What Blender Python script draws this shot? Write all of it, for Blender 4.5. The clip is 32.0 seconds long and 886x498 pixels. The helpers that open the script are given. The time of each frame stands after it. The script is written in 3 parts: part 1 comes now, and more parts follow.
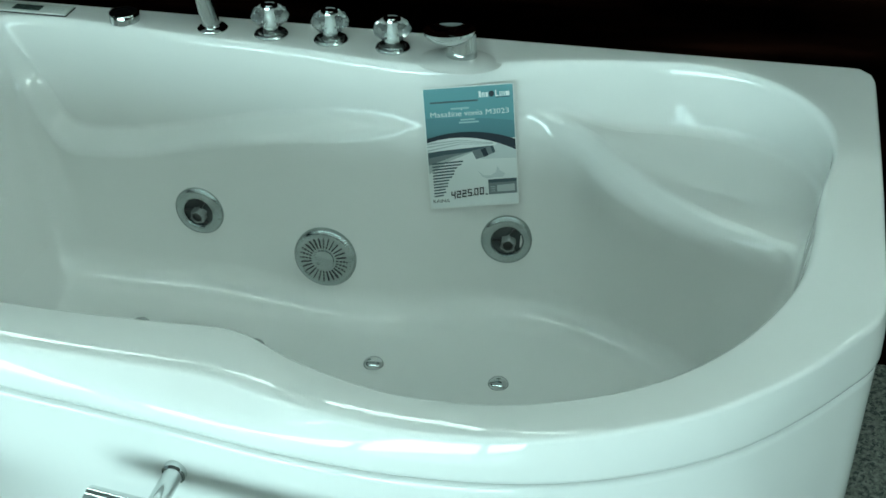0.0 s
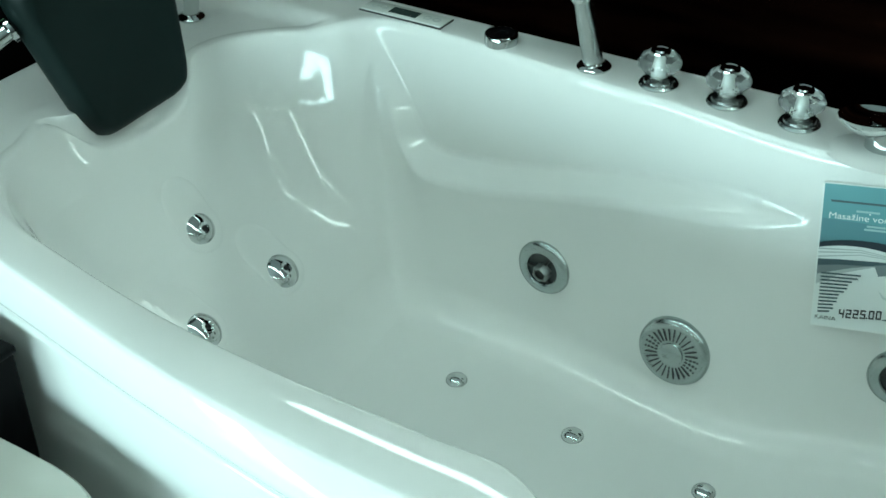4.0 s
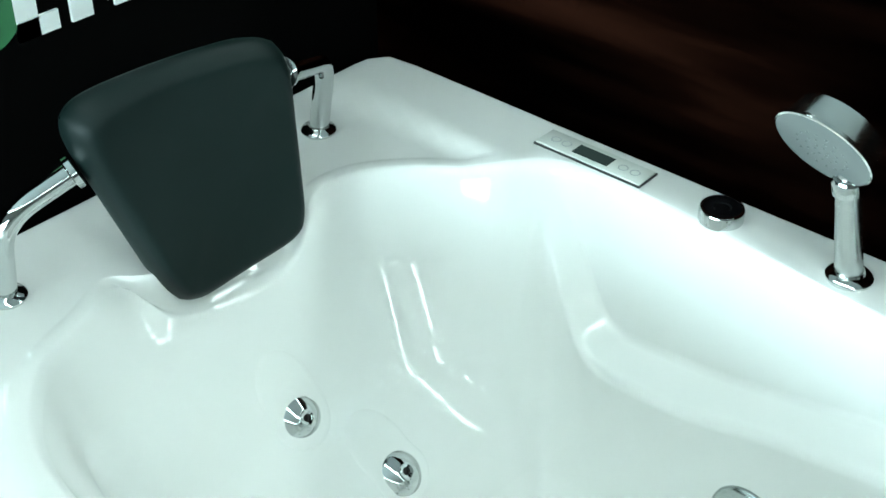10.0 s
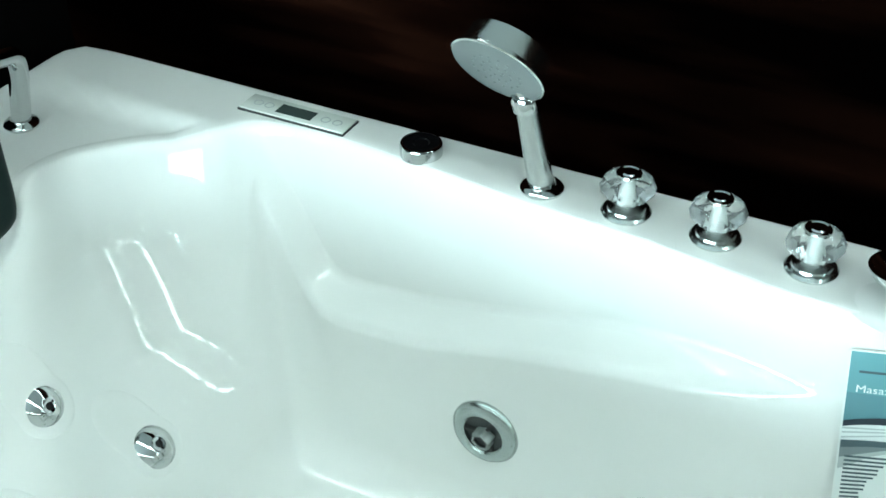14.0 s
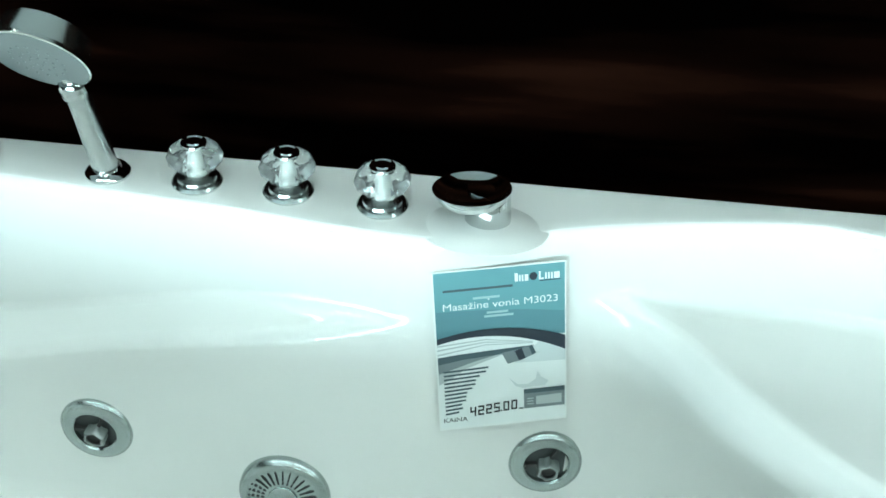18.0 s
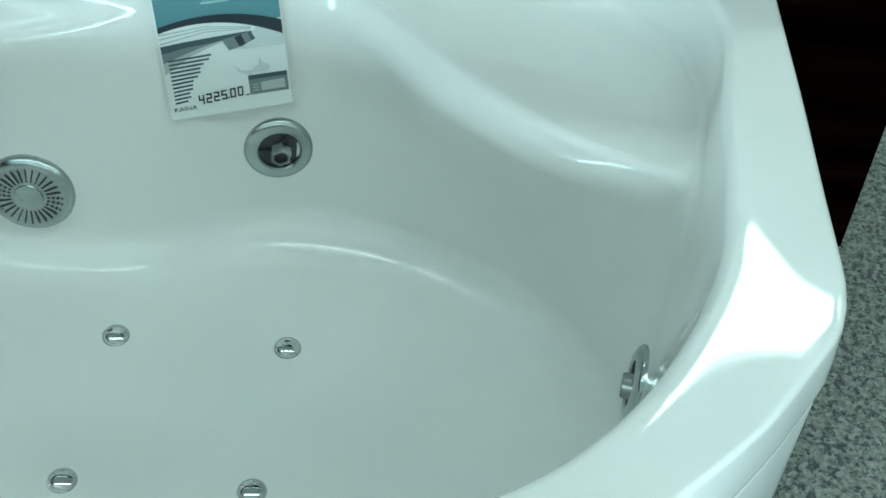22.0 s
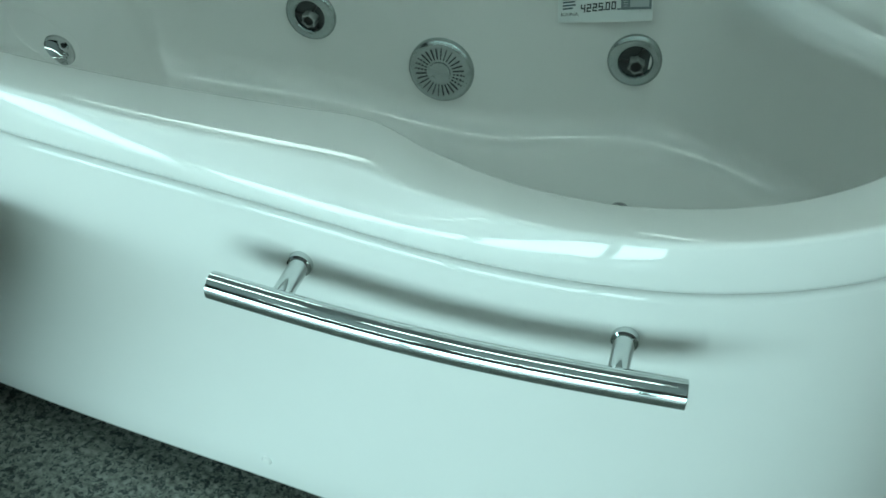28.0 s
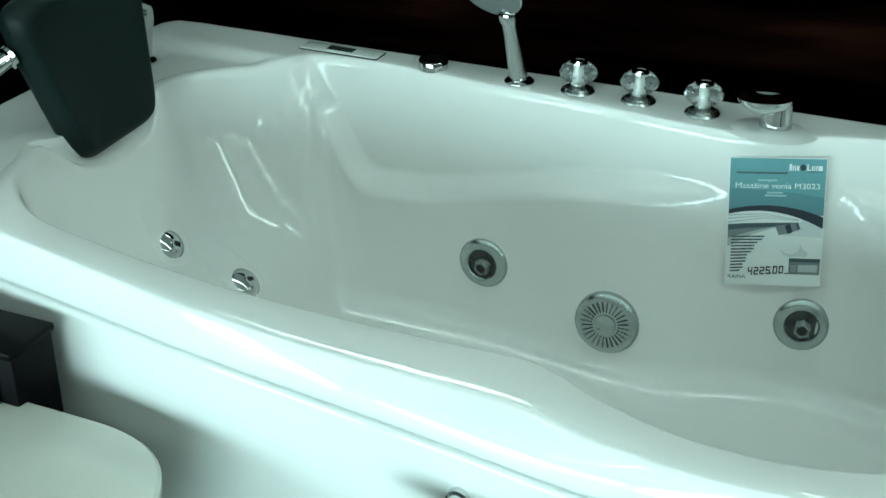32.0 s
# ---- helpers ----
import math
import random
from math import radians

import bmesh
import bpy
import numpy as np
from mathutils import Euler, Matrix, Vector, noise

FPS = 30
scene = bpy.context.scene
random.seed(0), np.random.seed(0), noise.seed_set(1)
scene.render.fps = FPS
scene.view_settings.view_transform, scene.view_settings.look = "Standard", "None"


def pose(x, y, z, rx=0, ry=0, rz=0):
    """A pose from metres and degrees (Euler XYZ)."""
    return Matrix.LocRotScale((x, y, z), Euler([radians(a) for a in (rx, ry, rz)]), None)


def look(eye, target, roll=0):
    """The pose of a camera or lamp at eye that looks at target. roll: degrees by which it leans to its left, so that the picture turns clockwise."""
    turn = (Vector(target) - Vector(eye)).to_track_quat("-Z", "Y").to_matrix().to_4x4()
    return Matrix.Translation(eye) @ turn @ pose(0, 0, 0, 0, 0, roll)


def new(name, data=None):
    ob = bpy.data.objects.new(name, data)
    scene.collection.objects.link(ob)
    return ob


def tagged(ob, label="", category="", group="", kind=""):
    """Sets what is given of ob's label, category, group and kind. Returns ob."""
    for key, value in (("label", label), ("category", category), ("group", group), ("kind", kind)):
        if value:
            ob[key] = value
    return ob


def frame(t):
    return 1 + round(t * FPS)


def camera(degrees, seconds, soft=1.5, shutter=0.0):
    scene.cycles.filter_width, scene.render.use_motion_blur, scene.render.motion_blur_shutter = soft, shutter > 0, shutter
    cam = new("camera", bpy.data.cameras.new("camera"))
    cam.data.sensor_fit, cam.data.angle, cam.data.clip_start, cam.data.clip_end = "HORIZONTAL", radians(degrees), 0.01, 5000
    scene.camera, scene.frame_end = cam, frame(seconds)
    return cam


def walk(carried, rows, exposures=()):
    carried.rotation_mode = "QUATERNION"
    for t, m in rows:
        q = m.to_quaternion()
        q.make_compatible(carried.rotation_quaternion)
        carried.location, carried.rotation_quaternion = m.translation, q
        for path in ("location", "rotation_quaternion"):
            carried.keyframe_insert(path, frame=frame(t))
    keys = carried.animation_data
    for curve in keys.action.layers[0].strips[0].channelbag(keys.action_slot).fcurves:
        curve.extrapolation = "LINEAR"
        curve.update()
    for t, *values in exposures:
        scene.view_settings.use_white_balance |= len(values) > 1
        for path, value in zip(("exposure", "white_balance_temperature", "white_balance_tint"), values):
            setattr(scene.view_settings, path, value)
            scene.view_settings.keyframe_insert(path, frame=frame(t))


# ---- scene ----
cam = camera(37.38, 32.0, soft=1.6)


def aim(x, y, z, yaw, pitch, roll):
    a, b = radians(yaw), radians(pitch)
    ahead = Vector((-math.sin(a) * math.cos(b), math.cos(a) * math.cos(b), math.sin(b)))
    return look((x, y, z), Vector((x, y, z)) + ahead, roll)


# seconds, eye, yaw, pitch, roll
PATH = (
    (0, 1.5355, -1.9849, 1.5054, 11.850, -33.318, -0.284),
    (0.5, 1.5454, -2.0000, 1.4442, 12.729, -31.912, -0.300),
    (1, 1.5400, -1.9756, 1.4403, 13.994, -32.252, -0.741),
    (1.5, 1.5242, -1.9327, 1.4537, 15.633, -33.117, -1.143),
    (2, 1.5075, -1.8631, 1.4826, 18.042, -34.527, -1.696),
    (2.5, 1.5331, -1.7975, 1.4683, 22.279, -34.495, -2.624),
    (3, 1.5418, -1.7373, 1.4491, 26.310, -34.167, -2.715),
    (3.5, 1.5424, -1.6638, 1.4587, 30.917, -34.413, -2.840),
    (4, 1.5108, -1.6173, 1.4533, 33.891, -33.884, -1.717),
    (4.5, 1.4682, -1.5838, 1.4360, 35.183, -33.126, -0.047),
    (6.5, 1.2846, -1.3940, 1.4334, 37.140, -32.661, -0.185),
    (7, 1.2301, -1.3347, 1.4359, 37.776, -32.626, -0.797),
    (7.5, 1.1914, -1.2901, 1.4314, 38.446, -33.268, -1.203),
    (8, 1.1667, -1.2423, 1.4341, 39.479, -34.192, -1.485),
    (8.5, 1.1410, -1.2091, 1.4404, 39.838, -34.964, -0.674),
    (9, 1.1288, -1.1961, 1.4363, 39.938, -35.002, 0.241),
    (9.5, 1.1215, -1.1935, 1.4368, 39.887, -35.272, 0.705),
    (10, 1.1312, -1.1851, 1.4403, 40.484, -35.709, 0.431),
    (10.5, 1.1360, -1.2013, 1.4320, 39.830, -35.499, 1.061),
    (11, 1.1434, -1.2092, 1.4382, 38.767, -35.779, 1.300),
    (11.5, 1.1640, -1.2039, 1.4342, 37.832, -35.756, 0.898),
    (12, 1.1759, -1.2115, 1.4298, 35.968, -35.551, 0.896),
    (12.5, 1.1806, -1.2187, 1.4316, 33.748, -35.580, 0.802),
    (13, 1.1912, -1.2235, 1.4334, 31.693, -35.639, 0.459),
    (13.5, 1.2094, -1.2237, 1.4269, 29.931, -35.522, -0.174),
    (14, 1.2233, -1.2308, 1.4211, 27.692, -35.400, -0.511),
    (14.5, 1.2282, -1.2462, 1.4200, 24.964, -35.295, -0.297),
    (16.5, 1.2311, -1.2474, 1.4222, 13.717, -35.621, 1.660),
    (17, 1.2287, -1.2479, 1.4223, 10.823, -35.705, 2.046),
    (17.5, 1.2281, -1.2458, 1.4225, 8.058, -35.980, 2.140),
    (18, 1.2321, -1.2441, 1.4255, 5.484, -36.538, 1.982),
    (18.5, 1.2407, -1.2554, 1.4268, 2.540, -36.925, 1.952),
    (19, 1.2434, -1.2794, 1.4298, -1.383, -37.215, 2.392),
    (19.5, 1.2710, -1.2610, 1.4470, -4.671, -39.020, 3.060),
    (20, 1.3024, -1.2797, 1.4438, -7.272, -39.719, 3.280),
    (20.5, 1.3067, -1.3104, 1.4358, -7.339, -40.363, 2.497),
    (21, 1.3236, -1.3305, 1.4143, -4.899, -41.436, 1.135),
    (21.5, 1.3400, -1.3610, 1.3971, -3.692, -43.022, 2.235),
    (22, 1.3984, -1.4061, 1.3849, -3.485, -44.581, 4.567),
    (22.5, 1.4555, -1.4606, 1.3983, 1.340, -46.679, 3.468),
    (23, 1.4950, -1.5281, 1.3650, 5.522, -46.427, 3.259),
    (23.5, 1.5230, -1.5631, 1.3735, 9.011, -47.230, 2.053),
    (24, 1.5276, -1.6059, 1.3717, 10.949, -46.855, 1.691),
    (24.5, 1.5208, -1.6463, 1.3587, 11.798, -46.312, 1.583),
    (25, 1.4967, -1.7148, 1.3606, 11.369, -45.681, 2.094),
    (25.5, 1.4777, -1.7803, 1.3513, 11.127, -44.588, 3.247),
    (27.5, 1.4307, -1.9696, 1.3825, 13.571, -40.632, 1.733),
    (28, 1.4295, -1.9741, 1.3757, 14.718, -39.008, 1.183),
    (28.5, 1.4331, -1.9835, 1.3759, 15.358, -37.382, 1.030),
    (29, 1.4421, -1.9912, 1.3746, 15.694, -35.694, 0.940),
    (29.5, 1.4366, -2.0014, 1.3840, 17.485, -34.225, 0.308),
    (30, 1.4368, -2.0117, 1.3857, 21.469, -32.371, -0.986),
    (30.5, 1.4375, -2.0177, 1.3844, 23.340, -30.663, -0.901),
    (31, 1.4381, -2.0143, 1.3919, 23.401, -29.615, -0.204),
    (31.5, 1.4208, -2.0208, 1.4004, 22.745, -28.906, 0.382),
    (32, 1.4385, -2.0198, 1.3908, 23.206, -28.004, 0.192),
)
EXPOSURES = ((0, 0.02, 6650, 11), (2, -0.12, 6650, 11), (4.5, 0.55, 6650, 13), (6.5, 1.2, 6700, 22), (13, 1.08, 6700, 22), (19, 0.95, 6680, 20), (21, 0.72, 6450, 15), (23, 0.3, 6450, 15), (24, 0.05, 6480, 15), (25, -0.08, 6500, 9), (28, -0.34, 6550, 9), (30, -0.34, 6620, 9), (32, 0.20, 6680, 12))
walk(cam, [(t, aim(*p)) for t, *p in PATH], EXPOSURES)

# ---- light ----
world = bpy.data.worlds.new("world")
scene.world = world
world.use_nodes = True
wn = world.node_tree.nodes
sky = wn.new("ShaderNodeTexSky")
sky.sky_type, sky.sun_disc, sky.sun_elevation, sky.sun_rotation = "NISHITA", False, radians(35), radians(180)
wn["Background"].inputs[1].default_value = 0.08
world.node_tree.links.new(sky.outputs[0], wn["Background"].inputs[0])

WINDOW_LIGHT = 285.0
PANEL_LIGHT = 11.6
LAMP_TINT = (0.71, 1.0, 0.945)
WINDOW_TINT = (0.59, 0.97, 1.0)


# ---- materials ----
def material(name, base, rough=0.5, metal=0.0, coat=0.0, **more):
    m = bpy.data.materials.new(name)
    m.use_nodes = True
    b = m.node_tree.nodes["Principled BSDF"]
    b.inputs["Base Color"].default_value = (*base, 1)
    b.inputs["Roughness"].default_value, b.inputs["Metallic"].default_value = rough, metal
    b.inputs["Coat Weight"].default_value = coat
    b.inputs["Coat Roughness"].default_value = 0.03
    for k, v in more.items():
        b.inputs[k.replace("_", " ")].default_value = v
    return m


def link(m, a, b):
    m.node_tree.links.new(a, b)


def textured(m, kind, scale, detail=4.0, where="Object", stretch=(1, 1, 1)):
    n = m.node_tree.nodes
    at, mp, t = n.new("ShaderNodeTexCoord"), n.new("ShaderNodeMapping"), n.new(kind)
    mp.inputs["Scale"].default_value = stretch
    t.inputs["Scale"].default_value = scale
    if "Detail" in t.inputs:
        t.inputs["Detail"].default_value = detail
    link(m, at.outputs[where], mp.inputs[0])
    link(m, mp.outputs[0], t.inputs["Vector"])
    return t


def ramp(m, source, *stops):
    r = m.node_tree.nodes.new("ShaderNodeValToRGB")
    e = r.color_ramp.elements
    while len(e) < len(stops):
        e.new(0.5)
    for k, (p, c) in zip(e, stops):
        k.position, k.color = p, (*c, 1) if len(c) == 3 else c
    link(m, source, r.inputs[0])
    return r


def bump(m, source, strength, distance=0.001):
    b = m.node_tree.nodes.new("ShaderNodeBump")
    b.inputs["Strength"].default_value, b.inputs["Distance"].default_value = strength, distance
    link(m, source, b.inputs["Height"])
    link(m, b.outputs[0], m.node_tree.nodes["Principled BSDF"].inputs["Normal"])


def shader(m):
    return m.node_tree.nodes["Principled BSDF"]


acrylic = material("white_acrylic", (0.74, 0.74, 0.72), 0.05, coat=0.0, Specular_IOR_Level=0.55)
t = textured(acrylic, "ShaderNodeTexNoise", 3.0)
link(acrylic, ramp(acrylic, t.outputs[0], (0.3, (0.705, 0.71, 0.69)), (0.7, (0.74, 0.74, 0.72))).outputs[0], shader(acrylic).inputs["Base Color"])
t = textured(acrylic, "ShaderNodeTexNoise", 9.0, 6)
link(acrylic, ramp(acrylic, t.outputs[0], (0.35, (0.022,) * 3), (0.75, (0.045,) * 3)).outputs[0], shader(acrylic).inputs["Roughness"])
bump(acrylic, textured(acrylic, "ShaderNodeTexNoise", 16.0, 2).outputs[0], 0.035, 0.002)

chrome = material("chrome", (0.60, 0.625, 0.62), 0.06, 1.0)
t = textured(chrome, "ShaderNodeTexNoise", 60.0, 5)
link(chrome, ramp(chrome, t.outputs[0], (0.4, (0.04,) * 3), (0.8, (0.14,) * 3)).outputs[0], shader(chrome).inputs["Roughness"])
blurred_chrome = material("polished_chrome_plastic", (0.74, 0.77, 0.75), 0.17, 1.0)
satin_light = material("brushed_chrome", (0.55, 0.58, 0.57), 0.24, 1.0)
stem_white = material("pale_metal_core", (0.70, 0.73, 0.71), 0.35, 0.3)
cover_grey = material("grey_plated_plastic", (0.40, 0.45, 0.44), 0.22, 1.0)
satin_chrome = material("silver_plated_plastic", (0.60, 0.63, 0.62), 0.20, 1.0)
panel_glass = material("pale_glass", (0.66, 0.69, 0.65), 0.08, coat=0.5)
blue_grey = material("blue_grey_glass", (0.015, 0.022, 0.026), 0.4, Specular_IOR_Level=0.05)
ink_teal = material("teal_ink", (0.095, 0.28, 0.31), 0.35, coat=0.3)
ink_teal_deep = material("blue_grey_ink", (0.075, 0.215, 0.25), 0.35, coat=0.3)
ink_pale_teal = material("pale_teal_ink", (0.30, 0.46, 0.48), 0.35, coat=0.3)
ink_slate = material("slate_ink", (0.045, 0.085, 0.10), 0.35, coat=0.3)
ink_mist = material("mist_grey_ink", (0.56, 0.62, 0.62), 0.35, coat=0.3)
ink_white = material("white_ink", (0.72, 0.76, 0.75), 0.35, coat=0.3)
ink_pale = material("pale_grey_ink", (0.42, 0.47, 0.47), 0.35, coat=0.3)
ink_grey = material("grey_ink", (0.16, 0.20, 0.21), 0.35, coat=0.3)
ink_dark = material("navy_ink", (0.012, 0.022, 0.035), 0.35, coat=0.3)
ink_black = material("black_ink", (0.01, 0.012, 0.014), 0.4)
socket_grey = material("dark_grey_socket", (0.055, 0.062, 0.062), 0.25)
nozzle_grey = material("pale_grey_nozzle", (0.30, 0.33, 0.32), 0.2, 0.5)
dark_hole = material("black_rubber", (0.015, 0.016, 0.016), 0.5)
spray_grey = material("grey_spray_plastic", (0.15, 0.17, 0.17), 0.35, 0.3)
grey_plastic = material("grey_plastic", (0.36, 0.40, 0.39), 0.3)
leather = material("dark_grey_vinyl", (0.018, 0.026, 0.027), 0.45, Specular_IOR_Level=0.14)
t = textured(leather, "ShaderNodeTexNoise", 7.0, 6)
link(leather, ramp(leather, t.outputs[0], (0.3, (0.0034, 0.0098, 0.0092)), (0.8, (0.0066, 0.0158, 0.0148))).outputs[0], shader(leather).inputs["Base Color"])
bump(leather, textured(leather, "ShaderNodeTexVoronoi", 420.0).outputs[0], 0.12, 0.0006)
crystal = material("clear_acrylic_crystal", (0.92, 0.95, 0.94), 0.03, Transmission_Weight=0.92, IOR=1.49)
black_gloss = material("black_gloss", (0.003, 0.003, 0.0035), 0.35, Specular_IOR_Level=0.05)
screen = material("lcd_screen", (0.045, 0.065, 0.06), 0.15)
paper = material("white_paper", (0.74, 0.77, 0.75), 0.45, coat=0.3)
letter_white = material("white_vinyl_letter", (0.75, 0.78, 0.77), 0.4)
letter_green = material("green_vinyl_disc", (0.03, 0.16, 0.07), 0.4)
ceramic = material("cream_ceramic", (0.52, 0.52, 0.47), 0.22, coat=0.4)
t = textured(ceramic, "ShaderNodeTexNoise", 5.0)
link(ceramic, ramp(ceramic, t.outputs[0], (0.3, (0.50, 0.505, 0.455)), (0.7, (0.55, 0.55, 0.50))).outputs[0], shader(ceramic).inputs["Base Color"])

wood = material("dark_brown_panel", (0.02, 0.01, 0.008), 0.5, Specular_IOR_Level=0.0)
t = textured(wood, "ShaderNodeTexNoise", 2.6, 8, stretch=(0.55, 1, 4.5))
link(wood, ramp(wood, t.outputs[0], (0.42, (0.0002, 0.0001, 0.0001)), (0.56, (0.0026, 0.0008, 0.0005)), (0.76, (0.017, 0.0052, 0.0030))).outputs[0], shader(wood).inputs["Base Color"])
black_wall = material("black_wall_paint", (0.002, 0.002, 0.002), 0.7, Specular_IOR_Level=0.0)
wall_paint = material("grey_showroom_paint", (0.12, 0.125, 0.125), 0.8)
ceiling_paint = material("ceiling_paint", (0.50, 0.51, 0.50), 0.9)
lamp_white = material("white_enamel", (0.74, 0.75, 0.73), 0.5)

granite = material("speckled_granite", (0.2, 0.22, 0.21), 0.35)
t = textured(granite, "ShaderNodeTexVoronoi", 170.0, where="Object")
t2 = textured(granite, "ShaderNodeTexNoise", 110.0, 6)
mix = granite.node_tree.nodes.new("ShaderNodeMix")
mix.data_type, mix.blend_type = "RGBA", "MULTIPLY"
mix.inputs[0].default_value = 1.0
link(granite, ramp(granite, t.outputs["Color"], (0.15, (0.010, 0.014, 0.014)), (0.5, (0.034, 0.046, 0.043)), (0.75, (0.08, 0.098, 0.09)), (0.93, (0.27, 0.29, 0.255))).outputs[0], mix.inputs[6])
link(granite, ramp(granite, t2.outputs[0], (0.35, (0.35,) * 3), (0.65, (1.0,) * 3)).outputs[0], mix.inputs[7])
link(granite, mix.outputs[2], shader(granite).inputs["Base Color"])
bump(granite, t2.outputs[0], 0.15, 0.0008)

glow = bpy.data.materials.new("lamp_diffuser")
glow.use_nodes = True
glow.node_tree.nodes.clear()
em, out = glow.node_tree.nodes.new("ShaderNodeEmission"), glow.node_tree.nodes.new("ShaderNodeOutputMaterial")
em.inputs[0].default_value, em.inputs[1].default_value = (*LAMP_TINT, 1), PANEL_LIGHT
glow.node_tree.links.new(em.outputs[0], out.inputs[0])


# ---- building blocks ----
def mesh_object(name, bm, mat, parent=None, smooth=True, label=""):
    me = bpy.data.meshes.new(name)
    bmesh.ops.recalc_face_normals(bm, faces=bm.faces[:])
    bm.to_mesh(me)
    bm.free()
    for m in (mat if isinstance(mat, (list, tuple)) else [mat]):
        me.materials.append(m)
    if smooth:
        me.shade_smooth()
        me.set_sharp_from_angle(angle=radians(38))
    ob = new(name, me)
    if parent:
        ob.parent = parent
    if label:
        ob["label"] = label
    return ob


def part(name, bm, mat, parent, label="", smooth=True):
    return mesh_object(name, bm, mat, parent, smooth, label)


def thing(name, label, category, group="", at=(0, 0, 0)):
    ob = new(name)
    ob.empty_display_size = 0.05
    ob.location = at
    return tagged(ob, label, category, group)


def box(x0, y0, z0, x1, y1, z1, bevel=0.0, segments=2):
    bm = bmesh.new()
    bmesh.ops.create_cube(bm, size=1, matrix=Matrix.Translation(((x0 + x1) / 2, (y0 + y1) / 2, (z0 + z1) / 2)) @ Matrix.Diagonal((x1 - x0, y1 - y0, z1 - z0, 1)))
    if bevel:
        bmesh.ops.bevel(bm, geom=bm.edges[:], offset=bevel, segments=segments, affect="EDGES", profile=0.5)
    return bm


def turned(profile, steps=32, matrix=None, bm=None):
    """A lathe body about z from (radius, height) pairs."""
    bm = bm or bmesh.new()
    rings = []
    for r, z in profile:
        if r < 1e-6:
            rings.append([bm.verts.new((0, 0, z))])
        else:
            rings.append([bm.verts.new((r * math.cos(2 * math.pi * k / steps), r * math.sin(2 * math.pi * k / steps), z)) for k in range(steps)])
    for a, b in zip(rings, rings[1:]):
        for k in range(steps):
            j = (k + 1) % steps
            if len(a) == 1 and len(b) == 1:
                continue
            if len(a) == 1:
                bm.faces.new((a[0], b[k], b[j]))
            elif len(b) == 1:
                bm.faces.new((a[k], b[0], a[j]))
            else:
                bm.faces.new((a[k], b[k], b[j], a[j]))
    if matrix is not None:
        bm.transform(matrix)
    return bm


def tube(points, radius, steps=16, caps=True):
    """A pipe along points."""
    bm = bmesh.new()
    pts = [Vector(p) for p in points]
    rings, side = [], None
    for k, p in enumerate(pts):
        d = (pts[min(k + 1, len(pts) - 1)] - pts[max(k - 1, 0)]).normalized()
        if side is None:
            side = d.orthogonal().normalized()
        side = (side - d * side.dot(d)).normalized()
        up = d.cross(side)
        r = radius[k] if isinstance(radius, (list, tuple)) else radius
        rings.append([bm.verts.new(p + r * (math.cos(2 * math.pi * j / steps) * side + math.sin(2 * math.pi * j / steps) * up)) for j in range(steps)])
    for a, b in zip(rings, rings[1:]):
        for j in range(steps):
            i = (j + 1) % steps
            bm.faces.new((a[j], a[i], b[i], b[j]))
    if caps:
        bm.faces.new(rings[0][::-1])
        bm.faces.new(rings[-1])
    return bm


def facing(place, normal, up=(0, 0, 1)):
    """A pose whose z points along normal and whose y leans to up."""
    z = Vector(normal).normalized()
    x = Vector(up).cross(z).normalized()
    y = z.cross(x)
    m = Matrix((x, y, z)).transposed().to_4x4()
    return Matrix.Translation(place) @ m


# ---- setting ----
def structure(name, bm, mat, label, category):
    return tagged(mesh_object(name, bm, mat, smooth=False), label, category, kind="structure")


def joined(*bms):
    bm = bms[0]
    for b in bms[1:]:
        me = bpy.data.meshes.new("tmp")
        b.to_mesh(me)
        b.free()
        bm.from_mesh(me)
        bpy.data.meshes.remove(me)
    return bm


structure("floor", box(-3.7, -5.5, -0.1, 12.2, 3.9, 0.0), granite, "grey speckled polished granite showroom floor", "floor")
structure("wall_back", box(-0.035, 0.035, 0.0, 2.10, 0.10, 1.05), wood, "low dark reddish-brown wood-pattern partition behind the bathtub", "wall")
structure("wall_left", box(-0.16, -1.25, 0.0, -0.035, 0.10, 1.05), black_wall, "matt black partition wall behind the headrest", "wall")
structure("wall_far", box(-3.5, 3.6, 0.0, 12.0, 3.72, 3.3), wall_paint, "plain dark grey showroom wall", "wall")
structure("wall_right", box(12.0, -5.0, 0.0, 12.12, 3.72, 3.3), wall_paint, "plain dark grey showroom wall", "wall")
structure("wall_west", box(-3.62, -5.0, 0.0, -3.5, 3.72, 3.3), wall_paint, "plain dark grey showroom wall", "wall")
structure("wall_front", joined(box(-3.5, -5.0, 0.0, 12.0, -4.9, 0.15), box(2.3, -5.0, 0.15, 12.0, -4.9, 3.3), box(-3.5, -5.0, 0.15, -3.3, -4.9, 3.3), box(-3.3, -5.0, 1.45, 2.3, -4.9, 3.3), box(-1.90, -5.0, 0.15, -1.78, -4.9, 1.45), box(-0.18, -5.0, 0.15, -0.06, -4.9, 1.45), box(1.50, -5.0, 0.15, 1.62, -4.9, 1.45)),
          wall_paint, "grey showroom wall with a row of wide window openings", "wall")
structure("ceiling", box(-3.7, -5.5, 3.3, 12.2, 3.9, 3.4), ceiling_paint, "plain light grey showroom ceiling", "ceiling")

